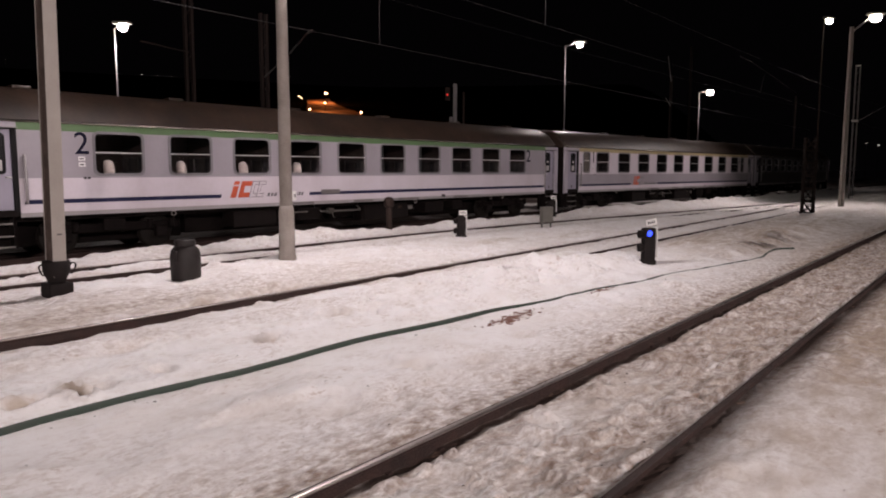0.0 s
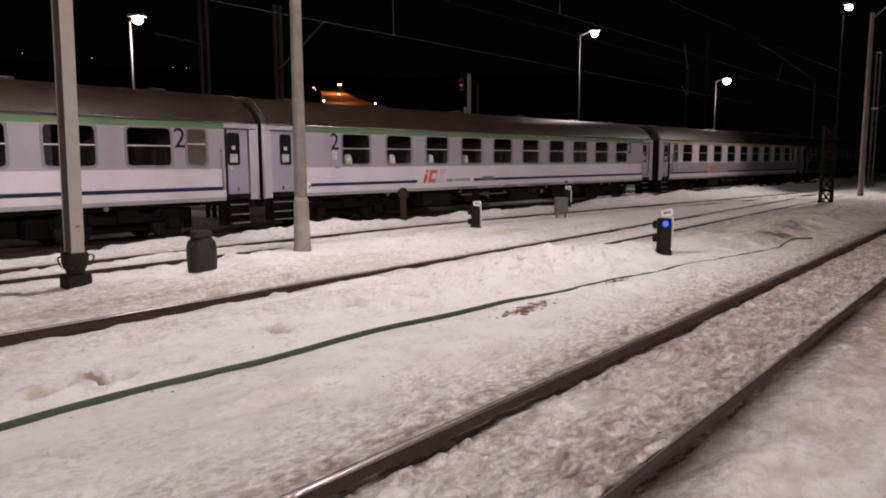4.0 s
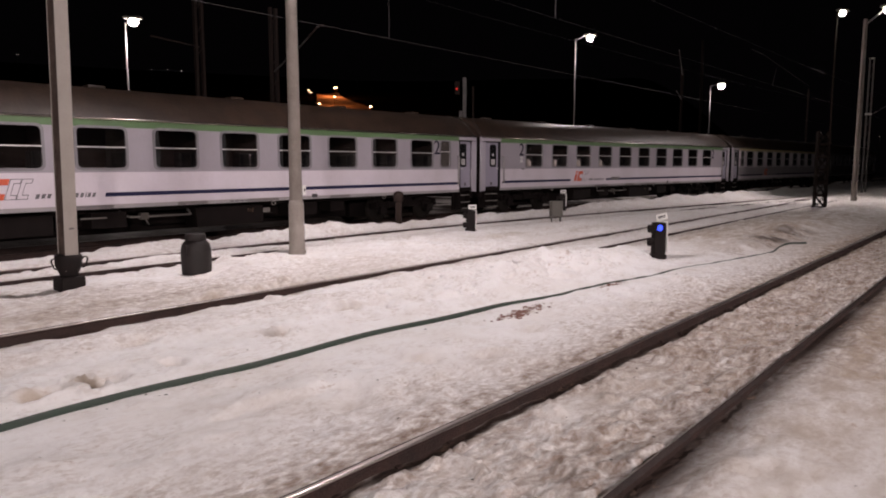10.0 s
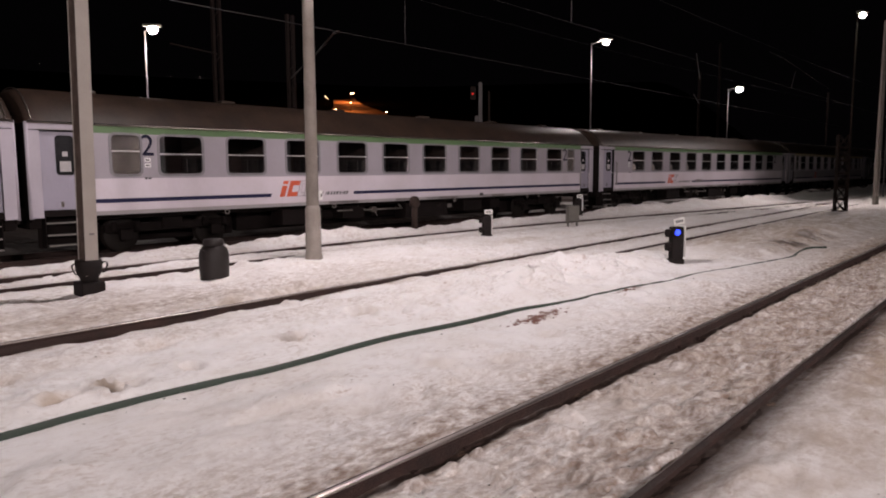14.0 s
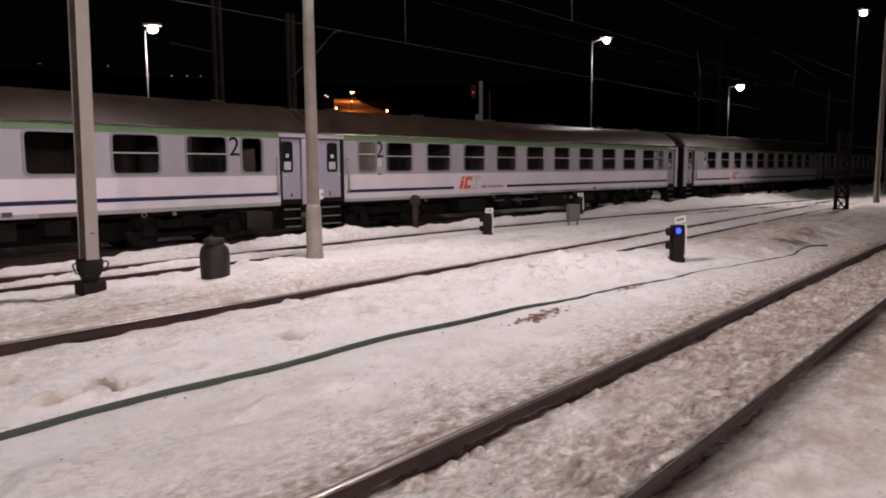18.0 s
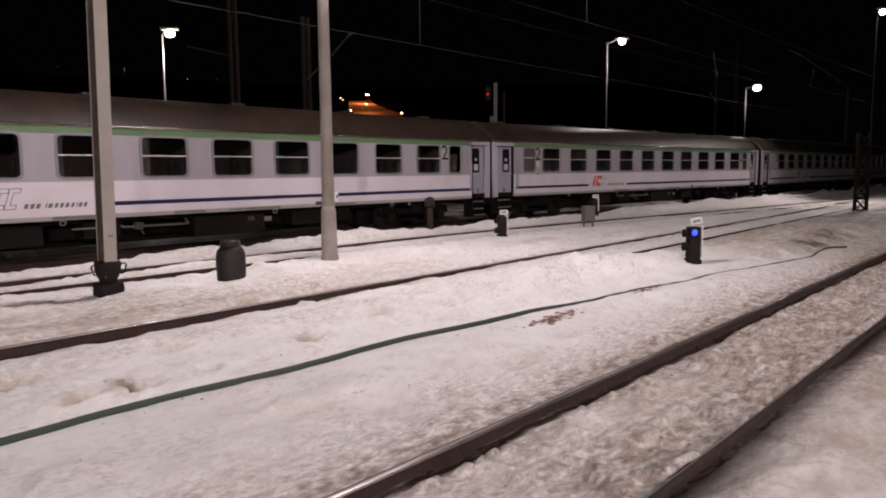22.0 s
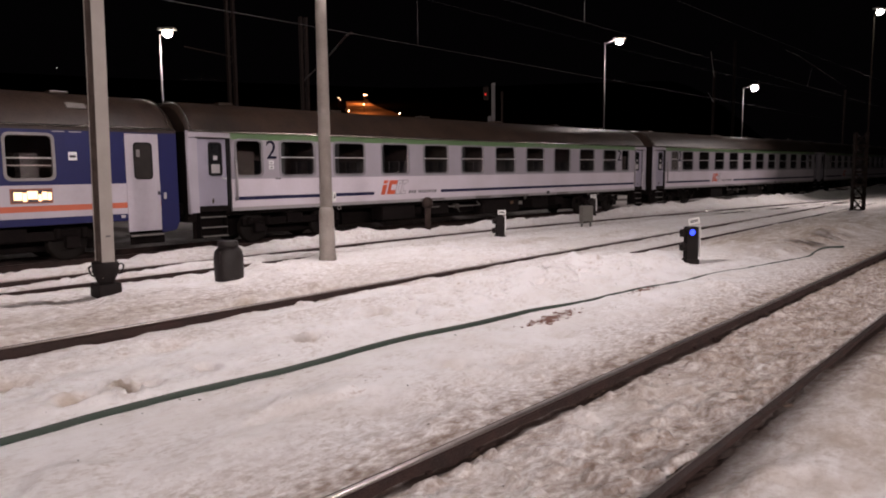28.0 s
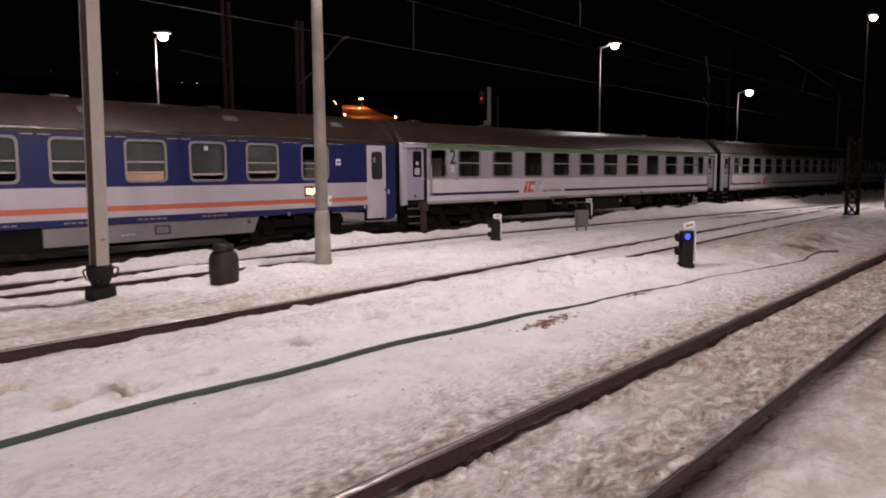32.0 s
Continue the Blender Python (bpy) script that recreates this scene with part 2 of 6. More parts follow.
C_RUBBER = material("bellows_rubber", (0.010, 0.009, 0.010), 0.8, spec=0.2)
C_BLUE = material("coach_royal_blue_paint", (0.012, 0.014, 0.074), 0.36, 0, (0.012, 0.012, 0.048), 1.5, 0.5, streak=0.4, spec=0.25)
C_ORANGE = material("coach_orange_stripe", (0.42, 0.092, 0.045), 0.4, 0, (0.45, 0.11, 0.05), 3, 0.4)
C_DOORGREY = material("coach_door_grey_paint", (0.300, 0.276, 0.345), 0.36, 0, (0.215, 0.196, 0.225), 1.6, 0.5, streak=0.6)
C_BLIND = material("window_blind_grey_green", (0.026, 0.031, 0.032), 0.85, 0, (0.018, 0.021, 0.022), 4, 0.4)
C_FROST = material("frosted_lavatory_pane", (0.056, 0.052, 0.047), 0.5, 0, (0.030, 0.027, 0.025), 3, 0.8)
C_SILLWOOD = material("warm_inside_panel", (0.36, 0.22, 0.15), 0.6, 0, (0.26, 0.15, 0.10), 4, 0.4)
# near-black coach colour: the lack of light far ahead is put into it
C_GLOOM = material("unlit_coach_dark", (0.035, 0.028, 0.027), 0.5, 0, (0.02, 0.016, 0.015), 1.5, 0.6)
C_RED = material("emblem_orange_red", (0.62, 0.105, 0.045), 0.45)
C_STEEL = material("wheel_steel", (0.010, 0.008, 0.007), 0.6, 0.0, (0.018, 0.013, 0.011), 8, 0.6, spec=0.15)
C_EDGE = material("pale_step_edge", (0.15, 0.135, 0.125), 0.6)
GLASS = glass_material("coach_window_glass")
LAMP_GLOW = glowing("lamp_lens_glow", (1.0, 0.93, 0.82), 60.0)
ORANGE_GLOW = glowing("sodium_lamp_glow", (1.0, 0.58, 0.32), 14.0)
BLUE_GLOW = glowing("blue_signal_glow", (0.035, 0.07, 1.0), 2.2)
RED_GLOW = glowing("red_signal_glow", (1.0, 0.03, 0.02), 0.5)
DISPLAY_GLOW = glowing("display_amber_glow", (1.0, 0.60, 0.34), 2.2)
WINDOW_GLOW = glowing("far_house_light", (1.0, 0.85, 0.7), 3.0)


# ---- mesh helpers ----
def add_box(bm, x0, y0, z0, x1, y1, z1):
    v = [bm.verts.new((x, y, z)) for x in (x0, x1) for y in (y0, y1) for z in (z0, z1)]
    for f in ((0, 1, 3, 2), (4, 6, 7, 5), (0, 4, 5, 1), (2, 3, 7, 6), (0, 2, 6, 4), (1, 5, 7, 3)):
        bm.faces.new([v[i] for i in f])


def box(x0, y0, z0, x1, y1, z1, bevel=0.0):
    bm = bmesh.new()
    add_box(bm, x0, y0, z0, x1, y1, z1)
    if bevel:
        bmesh.ops.bevel(bm, geom=bm.edges[:], offset=bevel, segments=2, affect="EDGES", profile=0.6)
    return bm


def add_rod(bm, a, b, r0, r1=None, sides=10):
    """A round or tapered rod from a to b."""
    a, b = Vector(a), Vector(b)
    r1 = r0 if r1 is None else r1
    rot = (b - a).to_track_quat("Z", "Y").to_matrix()
    rings = []
    for c, r in ((a, r0), (b, r1)):
        rings.append([bm.verts.new(c + rot @ Vector((r * math.cos(2 * math.pi * i / sides), r * math.sin(2 * math.pi * i / sides), 0)))
                      for i in range(sides)])
    for i in range(sides):
        j = (i + 1) % sides
        f = bm.faces.new((rings[0][i], rings[0][j], rings[1][j], rings[1][i]))
        f.smooth = True
    bm.faces.new(rings[0][::-1])
    bm.faces.new(rings[1])


def rod(a, b, r0, r1=None, sides=10):
    bm = bmesh.new()
    add_rod(bm, a, b, r0, r1, sides)
    return bm


def lathe(profile, sides=20, axis="z"):
    """A turned body from (radius, height) pairs."""
    bm = bmesh.new()
    rings = []
    for r, z in profile:
        ring = []
        for i in range(sides):
            c, s = r * math.cos(2 * math.pi * i / sides), r * math.sin(2 * math.pi * i / sides)
            ring.append(bm.verts.new((c, s, z) if axis == "z" else (c, z, s)))
        rings.append(ring)
    for k in range(len(rings) - 1):
        for i in range(sides):
            j = (i + 1) % sides
            f = bm.faces.new((rings[k][i], rings[k][j], rings[k + 1][j], rings[k + 1][i]))
            f.smooth = True
    bm.faces.new(rings[0][::-1])
    bm.faces.new(rings[-1])
    bmesh.ops.recalc_face_normals(bm, faces=bm.faces[:])
    return bm


def round_rect(u0, z0, u1, z1, r, n=4):
    """Corner-rounded rectangle outline, counter-clockwise."""
    pts = []
    for cu, cz, a0 in ((u1 - r, z0 + r, -90), (u1 - r, z1 - r, 0), (u0 + r, z1 - r, 90), (u0 + r, z0 + r, 180)):
        for k in range(n + 1):
            a = radians(a0 + 90 * k / n)
            pts.append((cu + r * math.cos(a), cz + r * math.sin(a)))
    return pts


def ring_frame(u0, z0, u1, z1, wide, r, y0, y1):
    """A rounded frame in the xz plane, between y0 (front) and y1."""
    bm = bmesh.new()
    outer, inner = round_rect(u0, z0, u1, z1, r), round_rect(u0 + wide, z0 + wide, u1 - wide, z1 - wide, max(0.01, r - wide * 0.6))
    loops = [[bm.verts.new((u, y, z)) for u, z in pts] for pts, y in ((outer, y1), (outer, y0), (inner, y0), (inner, y1))]
    k = len(outer)
    for a, b in ((0, 1), (1, 2), (2, 3)):
        for i in range(k):
            j = (i + 1) % k
            bm.faces.new((loops[a][i], loops[a][j], loops[b][j], loops[b][i]))
    bmesh.ops.recalc_face_normals(bm, faces=bm.faces[:])
    return bm


def slab(pts, y0, y1):
    """A flat plate with the outline pts in the xz plane, from y0 to y1."""
    bm = bmesh.new()
    a = [bm.verts.new((u, y0, z)) for u, z in pts]
    b = [bm.verts.new((u, y1, z)) for u, z in pts]
    bm.faces.new(a)
    bm.faces.new(b[::-1])
    for i in range(len(pts)):
        j = (i + 1) % len(pts)
        bm.faces.new((a[i], b[i], b[j], a[j]))
    bmesh.ops.recalc_face_normals(bm, faces=bm.faces[:])
    return bm


def mesh_of(name, bm, mat):
    me = bpy.data.meshes.new(name)
    bm.to_mesh(me)
    bm.free()
    me.materials.append(mat)
    return me


def part(name, bm, mat, parent=None, label="", m=None):
    ob = new(name, mesh_of(name, bm, mat) if isinstance(bm, bmesh.types.BMesh) else bm)
    if parent:
        ob.parent = parent
    if m is not None:
        ob.matrix_basis = m
    if label:
        ob["label"] = label
    return ob


def thing(name, label, category, m=None, group="", kind=""):
    ob = new(name)
    if m is not None:
        ob.matrix_basis = m
    return tagged(ob, label, category, group, kind)


def text_mesh(body, size, depth=0.004):
    """Letters with Blender's own font, standing in the xz plane and facing -y."""
    cu = bpy.data.curves.new("letters", "FONT")
    cu.body, cu.size, cu.extrude, cu.offset, cu.align_x = body, size, depth, 0.002, "CENTER"
    ob = bpy.data.objects.new("letters", cu)
    me = bpy.data.meshes.new_from_object(ob)
    me.transform(Matrix.Rotation(radians(90), 4, "X"))
    bpy.data.objects.remove(ob)
    bpy.data.curves.remove(cu)
    return me


# ---- the plan: tracks as y over x, rail heads at z = 0 ----
NEAR = (1.885, 3.43)


def mid_y(x):
    return 9.50 + 0.012 * x


def far_y(x):
    a = np.clip(np.asarray(x, float) - 12, 0, 14)
    return 15.50 - 0.0048 * a ** 2 - 0.1344 * np.clip(np.asarray(x, float) - 26, 0, None)


def side_y(x):
    """The train's near side along its track."""
    x = np.asarray(x, float)
    a = np.minimum(x, 66)
    y = 17.487 - 0.00215 * np.clip(a - 12, 0, None) ** 2 + 0.00356 * np.clip(a - 35, 0, None) ** 2
    return y - 0.0115 * np.clip(x - 66, 0, None)


HALF = 1.42
TRAIN_X = np.linspace(-120, 200, 3201)
TRAIN_Y = side_y(TRAIN_X) + HALF
TRAIN_S = np.concatenate([[0], np.cumsum(np.hypot(np.diff(TRAIN_X), np.diff(TRAIN_Y)))])
TRAIN_S -= np.interp(0, TRAIN_X, TRAIN_S)
SPEEDS = (1.8476, 1.8309, 1.741, 1.8547, 2.0631, 2.0034, 2.0527, 2.039, 1.9945)

# the driver's small surges: metres ahead of or behind the even run
SLIP_T = (0, 0.5, 1, 1.5, 2, 3, 5.5, 7, 8.5, 10, 13, 16.5, 19, 20, 20.5, 21.5, 22.5, 23.5, 24.5, 25.5, 30, 31, 32)
SLIP_S = (-0.17, -0.15, -0.12, -0.02, 0.04, 0.05, 0.04, 0.03, 0.05, 0.01, 0.02, 0.08, 0.07, 0.14, 0.17, 0.15, 0.11, 0.07, 0.04, 0.0, 0.0, 0.01, 0.06)


def run_length(t):
    """Metres that the train has gone at t seconds."""
    g = np.linspace(0, t, 129)
    v = np.interp(g, np.arange(0, 33, 4.0), SPEEDS)
    return float(np.sum((v[1:] + v[:-1]) / 2 * np.diff(g))) + float(np.interp(t, SLIP_T, SLIP_S))


def on_track(s):
    return float(np.interp(s, TRAIN_S, TRAIN_X)), float(np.interp(s, TRAIN_S, TRAIN_Y))


# ---- ground: one snow sheet out to the horizon ----
def lattice_noise(x, y, seed):
    """Smooth noise of 0..1 on unit cells."""
    rng = np.random.RandomState(seed)
    table = rng.rand(256, 256)
    xi, yi = np.floor(x).astype(int), np.floor(y).astype(int)
    fx, fy = x - xi, y - yi
    fx, fy = fx * fx * (3 - 2 * fx), fy * fy * (3 - 2 * fy)
    g = lambda a, b: table[a % 256, b % 256]
    return (g(xi, yi) * (1 - fx) + g(xi + 1, yi) * fx) * (1 - fy) + (g(xi, yi + 1) * (1 - fx) + g(xi + 1, yi + 1) * fx) * fy


def lumps(x, y, size, seed, octaves=4, gain=0.5):
    total, amp, norm = 0, 1.0, 0
    for k in range(octaves):
        total = total + amp * lattice_noise(x / size * 2 ** k + 17.3 * k, y / size * 2 ** k + 5.1 * k, seed + k)
        norm += amp
        amp *= gain
    return total / norm - 0.5


def bump_at(x, y, cx, cy, rx, ry):
    return np.exp(-((x - cx) / rx) ** 2 - ((y - cy) / ry) ** 2)


def smooth(a, b, v):
    t = np.clip((v - a) / (b - a), 0, 1)
    return t * t * (3 - 2 * t)


# the hose's line over the snow
HOSE_LINE = np.array([(-3.50, 6.30), (0.00, 6.05), (1.19, 6.01), (2.02, 6.06), (2.49, 6.12), (2.98, 6.09), (3.47, 6.05), (3.98, 5.93), (4.67, 5.93), (5.56, 6.00), (6.44, 5.92), (7.48, 5.84), (8.59, 5.86), (9.30, 5.60),
                      (10.12, 5.52), (10.59, 5.48), (11.29, 5.32), (12.28, 5.15), (13.74, 5.15), (14.52, 4.90), (16.19, 4.75), (17.60, 4.48), (18.56, 4.65), (19.40, 4.68), (20.07, 4.61), (20.46, 4.35)])


def hose_y(x):
    return np.interp(x, HOSE_LINE[:, 0], HOSE_LINE[:, 1])


# holes trodden into the bank: place, half sizes, depth
FOOTPRINTS = [(2.86, 6.62, 0.09, 0.15, 0.20), (3.06, 6.60, 0.15, 0.13, 0.06), (2.50, 6.68, 0.13, 0.10, 0.07), (2.34, 6.62, 0.10, 0.10, 0.07), (5.12, 6.82, 0.13, 0.16, 0.12), (5.36, 6.86, 0.15, 0.13, 0.06), (6.72, 7.28, 0.18, 0.24, 0.08), (7.05, 7.35, 0.15, 0.16, 0.05), (3.72, 6.66, 0.11, 0.14, 0.07),
              (5.5, 4.75, 0.20, 0.13, 0.05), (6.1, 4.35, 0.22, 0.12, 0.05), (7.4, 4.6, 0.2, 0.13, 0.05), (3.4, 4.9, 0.22, 0.15, 0.04), (4.1, 4.4, 0.2, 0.12, 0.04),
              (9.6, 4.3, 0.25, 0.15, 0.05), (2.1, 7.6, 0.22, 0.12, 0.07), (3.9, 7.7, 0.25, 0.10, 0.05), (8.1, 7.6, 0.3, 0.2, 0.06), (6.0, 9.6, 0.5, 0.25, 0.07), (7.6, 9.9, 0.5, 0.3, 0.07)]


def end_bank(x, y):
    """A low ploughed bank that rises behind the end of the hose."""
    return smooth(4.75, 5.55, y) * (1 - smooth(6.3, 7.7, y)) * smooth(15.8, 18.6, x) * (1 - smooth(24, 29, x))


def crumble(x, y):
    """The dirty, scraped face of that bank."""
    return np.exp(-((y - 5.12) / 0.34) ** 2) * smooth(15.3, 18.4, x) * (1 - smooth(22.4, 24.2, x))


def snow_height(x, y):
    x, y = np.asarray(x, float), np.asarray(y, float)
    big, mid, fine = lumps(x, y, 3.0, 3), lumps(x, y, 0.9, 11), lumps(x, y, 0.28, 23, 3)
    n0, n1 = NEAR
    m1 = mid_y(x)
    f1 = far_y(x)
    s1 = side_y(x)
    crust = smooth(-0.02, 0.13, lumps(x, y, 0.42, 61, 3)) * smooth(-0.15, 0.12, lumps(x, y, 2.4, 67, 2))
    chunks = smooth(-0.06, 0.16, lumps(x, y, 0.17, 71, 3))
    calm = 1 - 0.85 * np.exp(-((y - hose_y(x)) / 0.32) ** 2)
    pillows = np.abs(lumps(x, y, 0.62, 101, 2)) + 0.5 * np.abs(lumps(x, y, 0.26, 107, 2))
    flat = smooth(3.4, 3.9, y) * (1 - smooth(5.9, 6.6, y)) * (1 - smooth(9, 12, x))
    z = -0.02 + 0.10 * big + calm * (0.10 * mid * (1 - 0.75 * flat) + 0.05 * fine + 0.05 * crust + 0.11 * pillows * (1 - 0.75 * flat))
    # soft bank between the near and the middle track, with humps
    z += 0.05 * smooth(3.6, 5.0, y) * (1 - smooth(7.2, 8.2, y))
    z += (0.15 + 0.35 * mid) * bump_at(x, y, 11.7, 7.25, 0.9, 0.55) + 0.10 * bump_at(x, y, 9.4, 6.9, 1.6, 0.55) + 0.10 * bump_at(x, y, 14.0, 6.3, 1.2, 0.4)
    z += calm * (0.34 * pillows + 0.5 * np.abs(lumps(x, y, 1.0, 119, 2))) * bump_at(x, y, 11.5, 7.0, 4.5, 1.0)
    # footprints
    ragged = lumps(x, y, 0.11, 127, 2)
    for fx, fy, rx, ry, deep in FOOTPRINTS:
        d = (((x - fx) / rx) ** 2 + ((y - fy) / ry) ** 2) * np.maximum(0.25, 1 + 2.2 * ragged)
        z = z - deep * np.exp(-d * d) + 0.25 * deep * np.exp(-((np.sqrt(d) - 1.5) / 0.4) ** 2)
    # the near track's bed: trodden snow below the rail heads
    bed = smooth(n0 - 0.03, n0 + 0.02, y) * (1 - smooth(n1 - 0.02, n1 + 0.10, y))
    z = z * (1 - bed) + bed * (-0.105 + 0.05 * mid + 0.03 * fine + 0.055 * chunks * smooth(0.05, 0.22, np.abs(y - n1)) + 0.06 * smooth(n0 + 0.02, n0 + 0.06, y) * np.exp(-((y - n0 - 0.05) / 0.18) ** 2))
    edge = np.exp(-((y - n1 - 0.10) / 0.22) ** 2) * smooth(n1 - 0.01, n1 + 0.05, y)
    z = z * (1 - 0.8 * edge) + 0.8 * edge * (-0.03 + 0.02 * mid)
    for c, w in ((n1 - 0.06, 0.10),):
        trench = np.exp(-((y - c) / w) ** 4)
        z = z * (1 - trench) + trench * (-0.128 + 0.06 * fine + 0.05 * mid)
    front = 1 - smooth(0.8, 1.8, y)
    z = z * (1 - 0.85 * front) + 0.85 * front * (-0.02 + 0.06 * mid)
    foot = np.where(y < n0, np.exp(-((y - n0 + 0.05) / 0.26) ** 2), 0)
    z = z * (1 - foot) + foot * (-0.062 + 0.025 * mid)
    # middle and far tracks
    for centre, wide in ((m1, 0.19 + 0.20 * (1 - smooth(5, 10, x))), (f1, 0.2), (f1 - 1.505, 0.2)):
        near_side = np.exp(-((y - centre + 0.10) / wide) ** 2)
        if centre is not m1 and centre is not f1:
            near_side = near_side * (1 - smooth(9.5, 11.5, x) * (1 - smooth(30, 34, x)))
        z = z * (1 - near_side) + near_side * (-0.125 + 0.055 * smooth(10, 15, x) - 0.05 * (1 - smooth(5, 9, x)) + 0.05 * mid + 0.05 * fine)
    over = np.exp(-((y - f1 + 1.505) / 0.22) ** 4) * smooth(9.8, 12, x) * (1 - smooth(30, 34, x))
    z = z * (1 - over) + over * (0.02 + 0.03 * mid)
    gap = np.exp(-((y - f1 + 0.65) / 0.45) ** 4) * smooth(9.8, 12, x)
    z = z * (1 - gap) + gap * np.minimum(z, -0.03 + 0.04 * mid)
    m2 = np.exp(-((y - m1 + 1.605) / 0.2) ** 2) * smooth(12.0, 14.5, x)
    z = z * (1 - m2) + m2 * (-0.045 + 0.06 * mid)
    z += 0.12 * np.exp(-((y - m1 + 1.505) / 0.35) ** 2) * (1 - smooth(11.8, 13.6, x))
    z += 0.15 * end_bank(x, y) * (1 + 0.3 * mid) + 0.10 * crumble(x, y) * (0.2 + 2.4 * lumps(x * 0.8, y, 0.42, 57, 3))
    pit = bump_at(x, y, 14.85, 6.14, 0.65, 0.42)
    z = z * (1 - 0.9 * pit) + 0.9 * pit * (-0.05 + 0.05 * mid)
    # ridge before the drum, bank along the train
    z += 0.13 * np.exp(-((y - 11.7) / 0.7) ** 2) * (1 - smooth(12, 20, x)) * (0.7 + mid)
    z -= 0.15 * bump_at(x, y, 7.25, 11.9, 0.65, 0.6) + 0.07 * bump_at(x, y, 4.25, 11.75, 0.45, 0.35)
    bank = np.exp(-((y - np.maximum((f1 + s1) / 2 + 0.05, s1 - 1.3)) / np.minimum(0.30 + 0.22 * (s1 - f1 - 1.4), 0.75)) ** 2)
    z += bank * (0.05 + 0.28 * smooth(11.3, 14.2, x) + 0.22 * big + 0.30 * mid + 0.10 * fine) * (1 - 0.62 * smooth(14, 18, x) + 0.55 * smooth(27, 31, x))
    under = smooth(s1 - 0.35, s1 + 0.2, y) * (1 - smooth(s1 + 2.6, s1 + 3.4, y))
    z = z * (1 - under) + under * (-0.16 + 0.05 * mid)
    # drift towards the mast and the throat of the yard
    z += 0.05 * smooth(26, 34, x) * np.exp(-((y - 6.9) / 1.7) ** 2) * (0.8 + big) + 0.30 * smooth(45.5, 49, x) * np.exp(-((y - 8.2) / 2.2) ** 2) * (0.8 + big + mid)
    z += 0.10 * smooth(20, 30, x) * np.exp(-((y - 5.8) / 0.8) ** 2) * (1 + 2 * mid)
    far = smooth(60, 160, np.hypot(x, y))
    return z * (1 - far) - 0.1 * far


def snow_soot_shade(x, y):
    """How dirty the snow is, with some shade put into the same mask, 0..1."""
    n0, n1 = NEAR
    s = 0.10 + 0.22 * lumps(x, y, 2.2, 41)
    s = s + (0.60 + 0.27 * smooth(4.5, 8, x) + 1.5 * lumps(x, y, 0.9, 45, 3)) * smooth(n0 - 0.3, n0 + 0.2, y) * (1 - smooth(n1, n1 + 0.5, y))
    s = s - 0.32 * np.exp(-((y - 2.95) / 0.28) ** 2) + 0.25 * np.exp(-((y - 2.2) / 0.22) ** 2)
    s = s + 0.36 * np.exp(-((y - n1 - 0.3) / 0.65) ** 2) * smooth(n1 - 0.1, n1 + 0.1, y)
    s = s + 0.35 * smooth(5.5, 9, x) * smooth(n0 - 0.3, n0 + 0.1, y) * (1 - smooth(n1, n1 + 0.3, y))
    for centre in (mid_y(x) - 0.2, mid_y(x) - 1.7, far_y(x), far_y(x) - 1.505):
        s = s + 0.35 * np.exp(-((y - centre) / 0.4) ** 2)
    s = s + 0.35 * np.exp(-((y - 10.6) / 0.9) ** 2) * (1 - smooth(8, 14, x))
    s = s + 0.75 * smooth(side_y(x) - 0.25, side_y(x) + 0.3, y) * (1 - smooth(side_y(x) + 3, side_y(x) + 4, y))
    # stains; left of the mast footing its shadow is put into the colour
    s = s + 1.2 * crumble(x, y) * (0.45 + 3.5 * lumps(x * 1.3, y * 0.45, 0.5, 51, 2)) + 0.5 * bump_at(x, y, 4.4, 10.3, 0.7, 0.3) + 0.8 * bump_at(x, y, 4.1, 12.15, 0.9, 0.35) + 0.4 * bump_at(x, y, 5.4, 11.5, 0.9, 0.3) + 0.5 * bump_at(x, y, 6.0, 10.4, 0.7, 0.25)
    # dirt along the near rails, with rail-side shading painted in
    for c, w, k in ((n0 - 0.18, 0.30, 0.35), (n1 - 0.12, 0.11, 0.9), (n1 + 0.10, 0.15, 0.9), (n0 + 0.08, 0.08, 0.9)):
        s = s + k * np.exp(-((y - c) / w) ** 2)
    s = s + 1.2 * bump_at(x, y, 8.25, 5.34, 0.42, 0.13) + 0.6 * bump_at(x, y, 10.75, 5.25, 0.4, 0.16)
    # darker to the right on the platform side
    s = s + 0.55 * smooth(6.5, 9.5, x) * (1 - smooth(n0 - 0.2, n0, y)) * smooth(-1.5, 0.5, y)
    s = s - 0.6 * bump_at(x, y, 9.5, 6.7, 5.5, 1.6)
    return np.clip(s, 0, 1)


